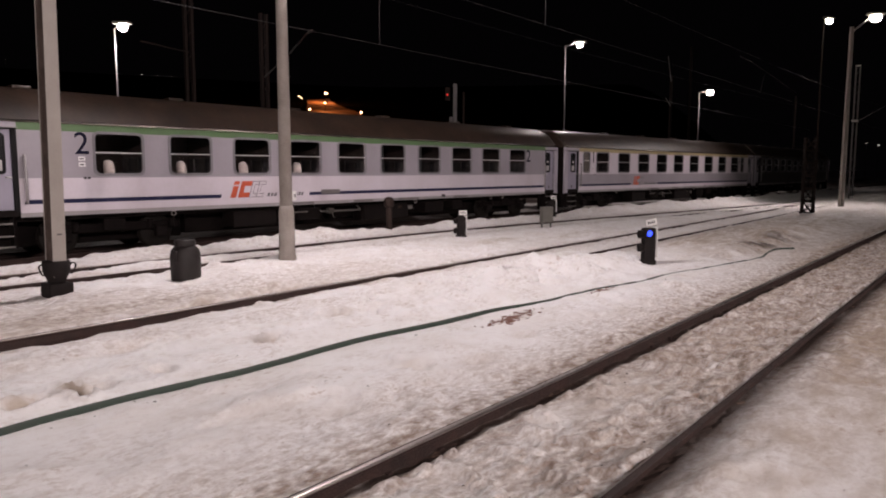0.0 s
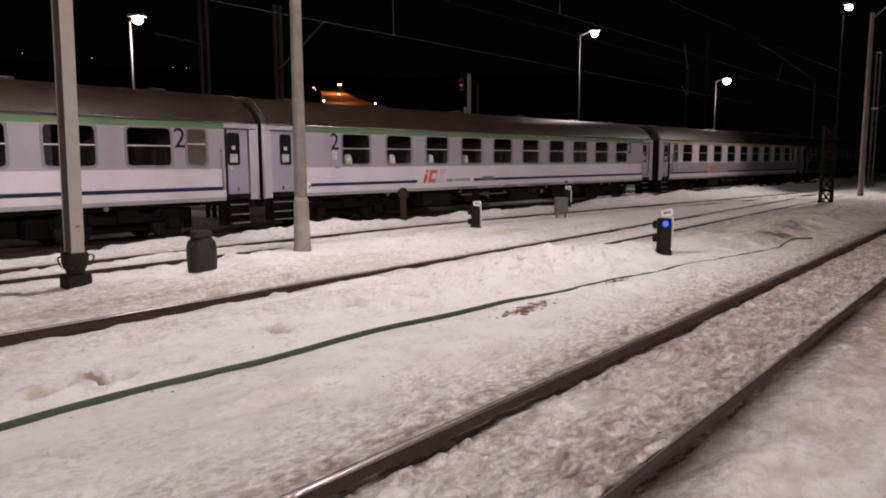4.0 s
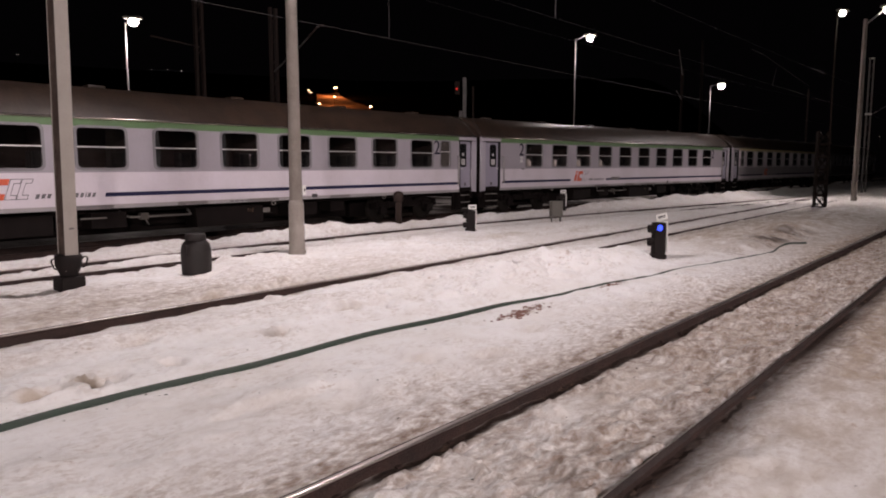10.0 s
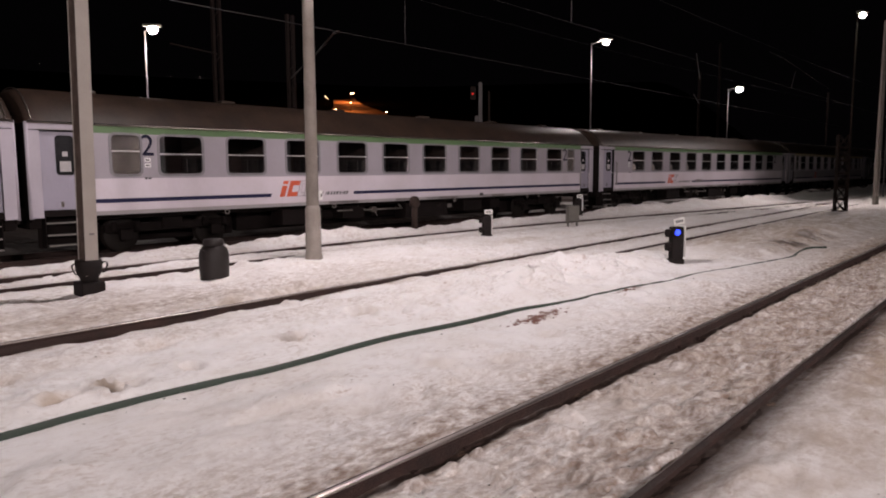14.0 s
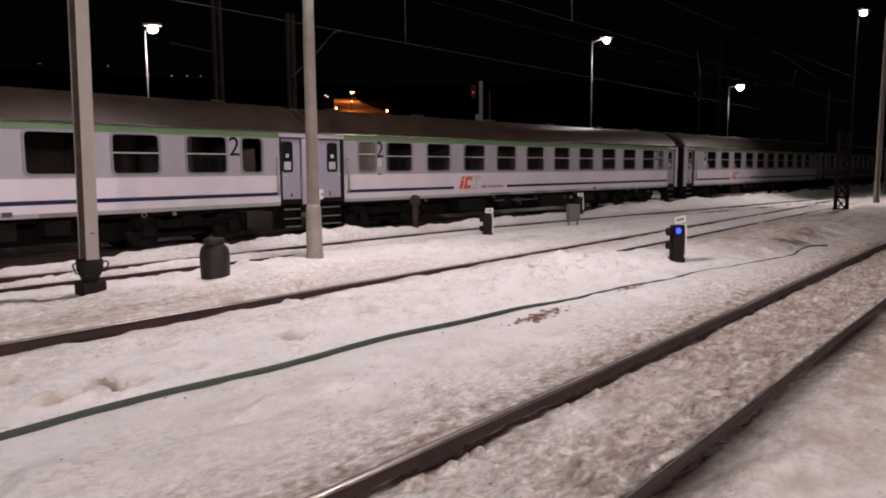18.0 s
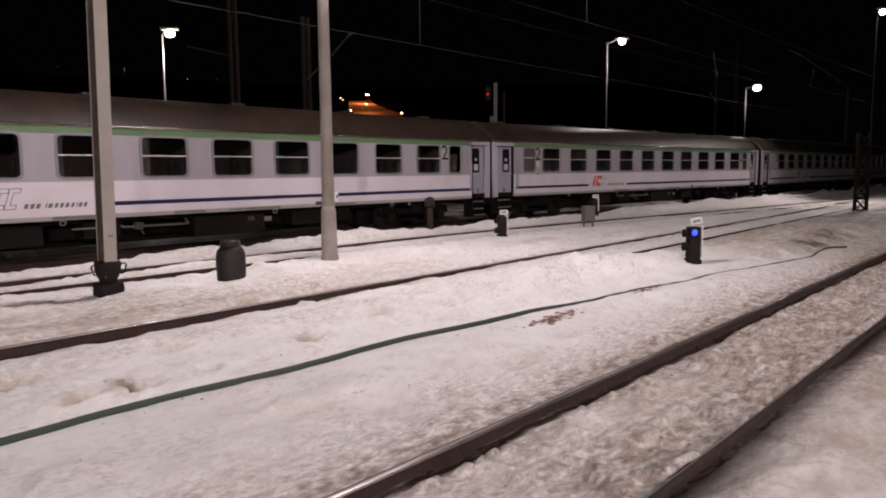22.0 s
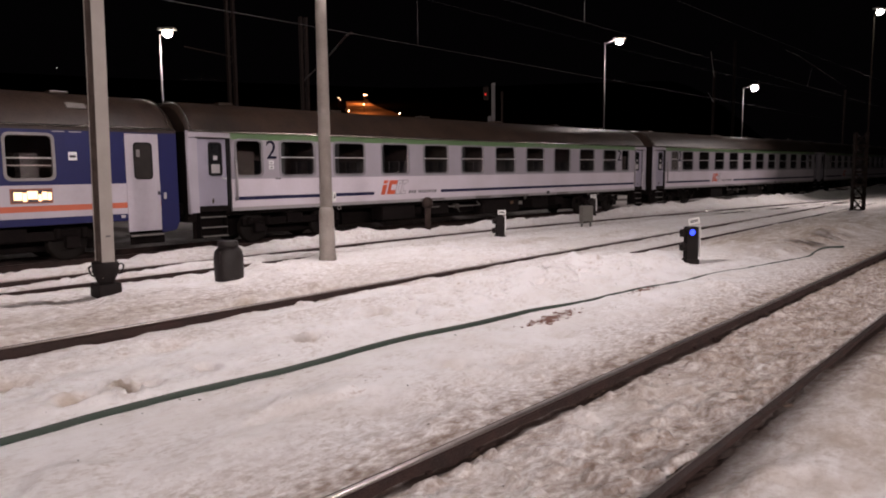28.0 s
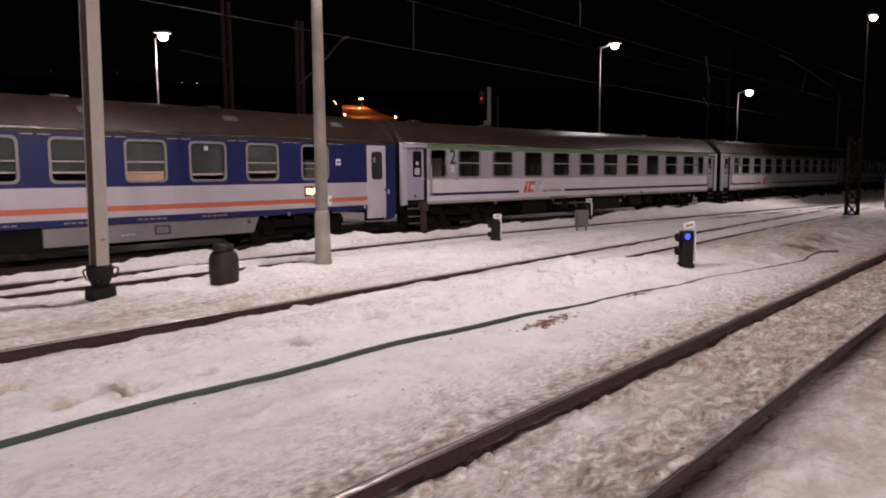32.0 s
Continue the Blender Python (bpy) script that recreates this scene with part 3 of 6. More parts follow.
def ballast_and_shade(x, y):
    """Dark track bed under the train, plus shade put into the snow colour, 0..1."""
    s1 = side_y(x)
    # dark runs far behind the train: unlit ground put into the colour
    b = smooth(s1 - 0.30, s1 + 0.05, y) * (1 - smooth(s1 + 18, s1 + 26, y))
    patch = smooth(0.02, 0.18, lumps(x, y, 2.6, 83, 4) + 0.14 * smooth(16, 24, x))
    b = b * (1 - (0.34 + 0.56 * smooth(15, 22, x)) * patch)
    # dark uneven strip along the foot of the second near rail
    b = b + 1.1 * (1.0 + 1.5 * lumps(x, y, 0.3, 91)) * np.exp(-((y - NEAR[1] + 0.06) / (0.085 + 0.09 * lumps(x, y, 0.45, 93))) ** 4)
    # beside the first rail: brown dirt, with the rail's shade painted in
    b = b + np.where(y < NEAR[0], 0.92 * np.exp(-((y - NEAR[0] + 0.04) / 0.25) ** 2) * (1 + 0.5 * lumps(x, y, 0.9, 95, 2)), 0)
    b = b + (0.62 * crumble(x, y) + 0.42 * bump_at(x, y, 21.3, 5.15, 2.2, 0.45)) * smooth(-0.16, 0.10, lumps(x * 0.8, y * 0.5, 0.6, 97, 4)) * smooth(17, 19.5, x)
    f1 = far_y(x)
    b = b + 0.9 * np.exp(-((y - f1 + 0.10) / 0.13) ** 2) * smooth(12, 16, x) * (1 - smooth(45, 50, x))
    # grit at the bottom of the deep footprints, pit shade put into its colour
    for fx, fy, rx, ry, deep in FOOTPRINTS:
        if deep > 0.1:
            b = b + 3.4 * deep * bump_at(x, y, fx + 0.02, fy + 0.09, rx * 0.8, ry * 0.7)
    return np.clip(b, 0, 1)


def snow_tan(x, y):
    """Yellow-brown blotches, 0..1; the shade on the far bank is put in too."""
    t = 0.10 + 0.5 * lumps(x, y, 2.0, 131, 3) + 0.45 * bump_at(x, y, 2.5, 10.4, 3.0, 1.2)
    t = t + 0.18 * bump_at(x, y, 2.6, 4.9, 2.6, 1.0) + 0.45 * np.exp(-((y - mid_y(x) + 0.55) / 0.4) ** 2) * (1 - smooth(5, 8, x))
    t = t + 0.35 * np.exp(-((y - 9.9) / 0.8) ** 2) * (1 - smooth(9, 12, x)) + 0.7 * bump_at(x, y, 17.2, 11.7, 1.3, 0.35) + 0.7 * bump_at(x, y, 20.0, 10.9, 1.6, 0.35)
    # bank slope by the hose end and beyond: its shade painted as tan
    t = t + 0.35 * smooth(15.2, 18.5, x) * smooth(4.7, 5.4, y) * (1 - smooth(7.0, 8.4, y)) * (1 - smooth(28, 34, x))
    t = t + 0.75 * smooth(15.5, 20, x) * smooth(2.6, 3.6, y) * (1 - smooth(7.5, 8.8, y)) * (1 - 0.7 * smooth(32, 40, x))
    t = t + (0.45 + 0.3 * smooth(4.5, 7.5, x)) * (1 - smooth(1.2, 2.0, y)) + (0.28 + 0.40 * smooth(4.5, 8, x)) * smooth(NEAR[0], NEAR[0] + 0.2, y) * (1 - smooth(NEAR[1], NEAR[1] + 0.5, y))
    # browner to the right on the platform side
    t = t + 0.55 * smooth(6.5, 9.5, x) * (1 - smooth(1.7, 2.0, y)) * smooth(-2.5, -1.0, y)
    t = t - 0.6 * bump_at(x, y, 9.5, 6.4, 5.0, 1.5)
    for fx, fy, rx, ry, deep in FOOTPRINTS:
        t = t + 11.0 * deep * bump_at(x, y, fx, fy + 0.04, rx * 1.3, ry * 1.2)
    return np.clip(t, 0, 2)


def steps(*runs):
    """Grid lines: runs of (start, end, step)."""
    out = []
    for a, b, d in runs:
        out += list(np.arange(a, b - 1e-6, d))
    return np.array(out + [runs[-1][1]])


def build_ground():
    gx = steps((-3000, -300, 450), (-300, -60, 40), (-60, -8, 2.0), (-8, 0.6, 0.3), (0.6, 11, 0.042), (11, 24, 0.09), (24, 52, 0.3),
               (52, 100, 1.2), (100, 400, 30), (400, 3000, 325))
    gy = steps((-3000, -300, 450), (-300, -30, 30), (-30, -3, 1.5), (-3, 0.2, 0.2), (0.2, 10.2, 0.042), (10.2, 18.2, 0.09), (18.2, 24, 0.4),
               (24, 90, 4), (90, 400, 40), (400, 3000, 325))
    X, Y = np.meshgrid(gx, gy, indexing="ij")
    Z = snow_height(X, Y)
    co = np.stack([X, Y, Z], -1).reshape(-1, 3)
    nx, ny = len(gx), len(gy)
    i, j = np.meshgrid(np.arange(nx - 1), np.arange(ny - 1), indexing="ij")
    a = (i * ny + j).ravel()
    faces = np.stack([a, a + ny, a + ny + 1, a + 1], -1)
    me = bpy.data.meshes.new("ground")
    me.vertices.add(len(co))
    me.vertices.foreach_set("co", co.ravel())
    me.loops.add(faces.size)
    me.loops.foreach_set("vertex_index", faces.ravel())
    me.polygons.add(len(faces))
    me.polygons.foreach_set("loop_start", np.arange(0, faces.size, 4))
    me.polygons.foreach_set("use_smooth", np.ones(len(faces), bool))
    me.update()
    at = me.attributes.new("soot_shade", "FLOAT", "POINT")
    at.data.foreach_set("value", snow_soot_shade(X, Y).ravel())
    at = me.attributes.new("ballast_shade", "FLOAT", "POINT")
    at.data.foreach_set("value", ballast_and_shade(X, Y).ravel())
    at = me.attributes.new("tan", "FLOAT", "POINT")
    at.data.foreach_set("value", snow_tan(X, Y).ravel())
    me.materials.append(SNOW)
    tagged(new("ground", me), "trodden, dirty night snow over the whole yard", "snow ground", kind="structure")


build_ground()


def ground_z(x, y):
    return float(snow_height(np.array([x]), np.array([y]))[0])


# ---- rails ----
RAIL_OUTLINE = [(-0.036, -0.004), (-0.036, -0.035), (-0.018, -0.05), (-0.020, -0.13), (-0.045, -0.15), (-0.045, -0.165),
                (0.045, -0.165), (0.045, -0.15), (0.020, -0.13), (0.018, -0.05), (0.036, -0.035), (0.036, -0.004), (0.032, 0.0), (-0.032, 0.0), (-0.036, -0.004)]


def rail(xs, path, label, worn=0.004, side=1):
    """A rail along y = path(x): rusty foot and web, worn head. worn: where the polished band begins across the head; side: where the wheel flanges run."""
    top = thing("rail", label, "rail", group="track rails", kind="structure")
    body, head = bmesh.new(), bmesh.new()
    prev = None
    for x in xs:
        y = float(path(x))
        ring = [body.verts.new((x, y + a, b)) for a, b in RAIL_OUTLINE]
        if prev:
            for k in range(len(ring) - 1):
                body.faces.new((prev[k], ring[k], ring[k + 1], prev[k + 1]))
        prev = ring
    prev = None
    for x in xs:
        y = float(path(x))
        ring = [head.verts.new((x, y + side * a, b)) for a, b in ((worn, -0.004), (worn + 0.004, 0.003), (0.019, 0.003), (0.029, 0.0014), (0.0365, -0.0025), (0.039, -0.009), (0.0362, -0.015))]
        if prev:
            for k in range(6):
                f = head.faces.new((prev[k], ring[k], ring[k + 1], prev[k + 1])[::side])
                f.smooth = k > 0
        prev = ring
    bmesh.ops.recalc_face_normals(body, faces=body.faces[:])
    part("rail_body", body, RUST, top)
    part("rail_head", head, RAIL_TOP, top, "worn shiny running surface")
    return top


LONG = steps((-40, 0, 4), (0, 70, 1.0), (70, 160, 6))
for y, side in zip(NEAR, (1, -1)):
    rail(LONG, lambda x, y=y: y, "dark rusty rail of the near track, cleared of snow", 0.024 if side > 0 else -0.020, side)
for d, side in ((0, -1), (-1.505, 1)):
    rail(LONG, lambda x, d=d: mid_y(x) + d, "dark rail of the middle track, half buried in snow", 0.018, side)
    rail(LONG[LONG <= 52], lambda x, d=d: far_y(x) + d, "dark rail of the far siding, half buried in snow", -0.030, side)
for d in (-0.7525, 0.7525):
    rail(LONG, lambda x, d=d: float(side_y(x)) + HALF + d, "worn rail under the passing train")
    rail(LONG, lambda x, d=d: float(side_y(x)) + HALF + 4.6 + d, "worn rail of the track behind the train")

# clips that hold the near rails
clip_bm = bmesh.new()
add_box(clip_bm, -0.05, -0.09, -0.17, 0.05, -0.012, -0.135)
add_box(clip_bm, -0.025, -0.065, -0.135, 0.025, -0.03, -0.112)
CLIP = mesh_of("rail_clip", clip_bm, RUST)
fastenings = thing("rail_fastenings", "rusty clips along the foot of the near rails", "rail clips", kind="structure")
for i in range(40):
    part("rail_clip", CLIP, None, fastenings, m=pose(1.2 + 0.6 * i, NEAR[1], 0))


# ---- the train ----
PITCH = 24.95
SIDE = -HALF
FLOOR_Z, SILL_Z, EAVE_Z, ROOF_Z = 1.17, 1.00, 3.17, 4.05
# rear and front end of a body along its coach, and the door openings behind them
REAR_END, FRONT_END = 0.33, PITCH - 0.05
REAR_DOOR, FRONT_DOOR = (0.60, 1.58), (PITCH - 1.16, PITCH - 0.34)


def wall_panels(bm, u0, u1, z0, z1, holes, y0, y1):
    """One wall plate from y0 to y1 with rectangular holes (u0, z0, u1, z1) cut through it."""
    us = sorted({u0, u1, *(h[0] for h in holes), *(h[2] for h in holes)})
    zs = sorted({z0, z1, *(h[1] for h in holes), *(h[3] for h in holes)})
    verts = {}

    def v(i, k, y):
        if (i, k, y) not in verts:
            verts[i, k, y] = bm.verts.new((us[i], y, zs[k]))
        return verts[i, k, y]

    def solid(i, k):
        if not (0 <= i < len(us) - 1 and 0 <= k < len(zs) - 1):
            return False
        u, z = (us[i] + us[i + 1]) / 2, (zs[k] + zs[k + 1]) / 2
        return not any(h[0] < u < h[2] and h[1] < z < h[3] for h in holes)

    for i in range(len(us) - 1):
        for k in range(len(zs) - 1):
            if not solid(i, k):
                continue
            bm.faces.new((v(i, k, y0), v(i + 1, k, y0), v(i + 1, k + 1, y0), v(i, k + 1, y0)))
            bm.faces.new((v(i, k, y1), v(i, k + 1, y1), v(i + 1, k + 1, y1), v(i + 1, k, y1)))
            for ni, nk, a, b in ((i - 1, k, (i, k), (i, k + 1)), (i + 1, k, (i + 1, k + 1), (i + 1, k)), (i, k - 1, (i + 1, k), (i, k)), (i, k + 1, (i, k + 1), (i + 1, k + 1))):
                if not solid(ni, nk):
                    bm.faces.new((v(*a, y0), v(*b, y0), v(*b, y1), v(*a, y1)))
    bmesh.ops.recalc_face_normals(bm, faces=bm.faces[:])


def roof_section():
    """Half-open arch: it leaves the gutter at a slant and flattens to the crown."""
    return [(HALF * v, EAVE_Z + (ROOF_Z - EAVE_Z) * (1 - abs(v) ** 2.5)) for v in (-1, -0.96, -0.9, -0.8, -0.68, -0.52, -0.3, 0, 0.3, 0.52, 0.68, 0.8, 0.9, 0.96, 1)]


def roof(u0, u1):
    bm = bmesh.new()
    rows = []
    for u, drop in ((u0, 0.16), (u0 + 0.10, 0.06), (u0 + 0.35, 0.0), *[(u0 + 0.35 + (u1 - u0 - 0.7) * k / 12, 0.0) for k in range(1, 12)],
                    (u1 - 0.35, 0.0), (u1 - 0.10, 0.06), (u1, 0.16)):
        rows.append([bm.verts.new((u, y * (1 - drop * 0.15), EAVE_Z + (z - EAVE_Z) * (1 - drop))) for y, z in roof_section()])
    for a, b in zip(rows, rows[1:]):
        for k in range(len(a) - 1):
            f = bm.faces.new((a[k], b[k], b[k + 1], a[k + 1]))
            f.smooth = True
    bm.faces.new(rows[0])
    bm.faces.new(rows[-1][::-1])
    bmesh.ops.recalc_face_normals(bm, faces=bm.faces[:])
    return bm


def window(coach, u0, u1, z0=1.98, z1=2.97, bar=2.50, frame_mat=None, split=0.016, bar_mat=None):
    """A coach window: rounded frame, pane and the bar of its drop light."""
    w = part("window_frame", ring_frame(u0 - 0.045, z0 - 0.045, u1 + 0.045, z1 + 0.045, 0.062, 0.15, SIDE - 0.014, SIDE + 0.05), frame_mat or C_FRAME, coach)
    pane = part("pane", slab(round_rect(u0, z0, u1, z1, 0.10), SIDE + 0.012, SIDE + 0.020), GLASS, w)
    pane.visible_shadow = False
    if bar:
        part("window_bar", box(u0 + 0.012, SIDE - 0.006, bar - split, u1 - 0.012, SIDE + 0.011, bar + split), bar_mat or C_BAR, w)
    return w


def bogie(coach, u):
    """A two-axle bogie with its frame, springs and turning wheelsets."""
    b = part("bogie", box(-1.75, -1.02, 0.52, 1.75, -0.86, 0.74, 0.03), C_DARK, coach, m=pose(u, 0, 0))
    for y0, y1 in ((0.86, 1.02),):
        part("side_frame", box(-1.75, y0, 0.52, 1.75, y1, 0.74, 0.03), C_DARK, b)
    part("bolster", box(-0.28, -1.1, 0.55, 0.28, 1.1, 0.86, 0.03), C_DARK, b)
    sets = []
    for x in (-1.25, 1.25):
        bm = lathe([(0.10, -1.0), (0.10, -0.82), (0.20, -0.815), (0.36, -0.80), (0.44, -0.80), (0.46, -0.78), (0.47, -0.70), (0.485, -0.685), (0.485, -0.67),
                    (0.30, -0.69), (0.09, -0.68), (0.085, 0.68), (0.30, 0.69), (0.485, 0.67), (0.485, 0.685), (0.46, 0.70), (0.46, 0.80), (0.20, 0.815),
                    (0.10, 0.82), (0.10, 1.0)], 24, "y")
        for k in range(3):
            add_rod(bm, (0.28 * math.cos(2.1 * k), -0.83, 0.28 * math.sin(2.1 * k)), (0.28 * math.cos(2.1 * k), -0.80, 0.28 * math.sin(2.1 * k)), 0.035, sides=6)
        w = part("wheelset", bm, C_STEEL, b, m=pose(x, 0, 0.46))
        sets.append(w)
        part("axle_box", box(x - 0.17, -1.16, 0.32, x + 0.17, -0.98, 0.62, 0.04), C_DARK, b)
        for s in (-0.3, 0.3):
            part("spring", lathe([(0.075, 0.56), (0.085, 0.60), (0.070, 0.64), (0.085, 0.68), (0.070, 0.72), (0.085, 0.76), (0.07, 0.80)], 10), C_DARK, b,
                 m=pose(x + s, -1.05, 0))
    return sets


def steps_under(coach, u0, u1):
    for z, y in ((0.86, -1.34), (0.58, -1.38), (0.34, -1.42)):
        st = part("step", box(u0 + 0.06, y, z - 0.02, u1 - 0.06, y + 0.24, z + 0.015), C_DARK, coach)
        part("step_edge", box(u0 + 0.06, y - 0.012, z - 0.016, u1 - 0.06, y - 0.001, z + 0.022), C_EDGE, st, "pale worn step edge")
    for u in (u0 + 0.03, u1 - 0.05):
        part("step_hanger", box(u, -1.36, 0.30, u + 0.02, -1.12, 1.0), C_DARK, coach)


def grab_rail(coach, u):
    """A broad handrail beside the door, on two stubs, its top end rounded over."""
    bm = bmesh.new()
    add_rod(bm, (u, SIDE - 0.075, 1.30), (u, SIDE - 0.075, 2.36), 0.034, sides=10)
    add_rod(bm, (u, SIDE - 0.075, 2.34), (u, SIDE - 0.03, 2.42), 0.034, 0.030, sides=10)
    for z in (1.33, 2.40):
        add_rod(bm, (u, SIDE - 0.07, z), (u, SIDE + 0.01, z), 0.024, sides=8)
    part("grab_rail", bm, C_SILL, coach, "grey grab rail beside the door")


def coach_door(coach, u0, u1, hinge_right):
    """A recessed leaf with its tall dark window and handle."""
    y = SIDE + 0.075
    d = part("door", box(u0, y, 1.17, u1, y + 0.05, 3.02, 0.008), C_DOORGREY, coach, "pale grey-blue boarding door")
    w0 = u0 + 0.055 if hinge_right else u1 - 0.50
    w1 = w0 + 0.35
    c = (w0 + w1) / 2
    part("door_window_frame", ring_frame(w0 - 0.03, 1.98, w1 + 0.03, 2.90, 0.035, 0.09, y - 0.012, y + 0.003), C_RUBBER, d)
    pane = part("door_pane", slab(round_rect(w0, 2.0, w1, 2.88, 0.07), y - 0.006, y - 0.002), DARK_PANE, d)
    part("notice", box(w0 + 0.05, y - 0.010, 2.06, w1 - 0.05, y - 0.0065, 2.30), C_NOTICE, d, "pale paper notice behind the pane")
    part("kick_plate", box((u0 + u1) / 2 - 0.03, y - 0.006, 1.24, (u0 + u1) / 2 + 0.03, y - 0.001, 1.36), C_GUTTER, d, "small worn latch plate")
    part("sticker", box(c - 0.06, y - 0.010, 2.42, c + 0.06, y - 0.0065, 2.53), C_NOTICE, d, "small square sticker")
    hx = u0 + 0.09 if hinge_right else u1 - 0.09
    part("handle", rod((hx - 0.07, y - 0.04, 1.92), (hx + 0.07, y - 0.04, 1.90), 0.018, sides=8), C_BAR, d, "bright lever handle")
    return d


C_CURTAIN = material("dark_drawn_curtain", (0.012, 0.014, 0.016), 0.9)
C_END = material("coach_end_lilac_grey", (0.390, 0.355, 0.410), 0.4, 0, (0.27, 0.245, 0.265), 1.6, 0.5, streak=0.6)
C_NUMERAL = material("class_numeral_navy", (0.008, 0.007, 0.022), 0.7, spec=0.1)
C_CLOTH = material("white_headrest_cloth", (0.42, 0.39, 0.375), 0.9, 0, (0.25, 0.23, 0.22), 8, 0.6)
C_LETTER = material("thin_grey_lettering", (0.13, 0.12, 0.13), 0.6)
C_DIMPANE = material("dim_brown_pane", (0.036, 0.030, 0.028), 0.7, 0, (0.020, 0.017, 0.016), 5, 0.7, spec=0.05)
C_SILLGRIME = material("grimy_sill_patch", (0.17, 0.15, 0.15), 0.6, 0, (0.10, 0.085, 0.08), 6, 0.8)
C_PLATE = material("grey_brown_side_plate", (0.15, 0.130, 0.132), 0.6)
DARK_PANE = material("dark_door_glass", (0.012, 0.012, 0.014), 0.12, spec=0.6)
C_NOTICE = material("pale_notice_paper", (0.40, 0.38, 0.38), 0.8)
C_SEATBACK = material("dim_grey_cupboard", (0.055, 0.050, 0.052), 0.7)
C_DOORPANE = material("grey_reflecting_door_glass", (0.034, 0.030, 0.028), 0.15, 0, (0.018, 0.016, 0.016), 3, 0.6)
C_BRONZE = material("red_bronze_frame", (0.26, 0.085, 0.05), 0.5)
C_PICTO = material("white_pictogram_film", (0.78, 0.76, 0.77), 0.6)


def class_number(coach, digit, u, size=0.75):
    me = text_mesh(digit, size)
    me.materials.append(C_NUMERAL)
    part("class_number", me, None, coach, "dark blue class numeral " + digit, m=pose(u, SIDE - 0.002, 2.46))


def emblem(coach, u, lower, z=1.29):
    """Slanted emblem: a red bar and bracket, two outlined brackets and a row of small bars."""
    lean = 0.34
    e = part("emblem", slab([(u, z), (u + 0.18, z), (u + 0.18 + lean * 0.33, z + 0.33), (u + lean * 0.33, z + 0.33)], SIDE - 0.004, SIDE + 0.004), C_RED, coach, "slanted red and outlined operator emblem")
    part("emblem_block", slab([(u + lean * 0.37, z + 0.37), (u + 0.18 + lean * 0.37, z + 0.37), (u + 0.18 + lean * 0.47, z + 0.47), (u + lean * 0.47, z + 0.47)], SIDE - 0.004, SIDE + 0.004), C_RED, e)

    def bracket(a, wide, fat, mat, inset=0.0):
        pts = [(inset, inset), (wide - inset, inset), (wide - inset, fat - inset), (fat - inset, fat - inset), (fat - inset, 0.47 - fat + inset),
               (wide - inset, 0.47 - fat + inset), (wide - inset, 0.47 - inset), (inset, 0.47 - inset)]
        part("emblem_bracket", slab([(a + v + lean * w, z + w) for v, w in pts], SIDE - 0.004 - inset * 0.15, SIDE + 0.004), mat, e)

    bracket(u + 0.25, 0.36, 0.14, C_RED)
    for a in (0.62, 0.86):
        bracket(u + a, 0.24, 0.11, C_LETTER)
        bracket(u + a, 0.24, 0.11, lower, 0.016)
    for a, w in ((0.0, 0.10), (0.125, 0.10), (0.25, 0.10), (0.44, 0.035), (0.50, 0.11), (0.635, 0.09), (0.75, 0.09), (0.865, 0.10), (0.99, 0.09), (1.105, 0.035), (1.16, 0.09), (1.27, 0.09)):
        part("name_bar", slab([(u + 1.26 + a, z + 0.01), (u + 1.26 + a + w * 0.8, z + 0.01), (u + 1.30 + a + w * 0.8, z + 0.115), (u + 1.30 + a, z + 0.115)], SIDE - 0.003, SIDE + 0.004), C_LETTER, e)


def small_marks(coach, u, z, count, w, hgt, mat):
    for k in range(count):
        part("marking", box(u + k * w * 1.35, SIDE - 0.003, z, u + k * w * 1.35 + w, SIDE + 0.003, z + hgt), mat, coach)


C_GRIMEBOX = material("grimy_valve_iron", (0.07, 0.06, 0.052), 0.7)
C_OCHRE = material("ochre_box_paint", (0.10, 0.050, 0.030), 0.6, 0, (0.14, 0.08, 0.035), 6, 0.6)


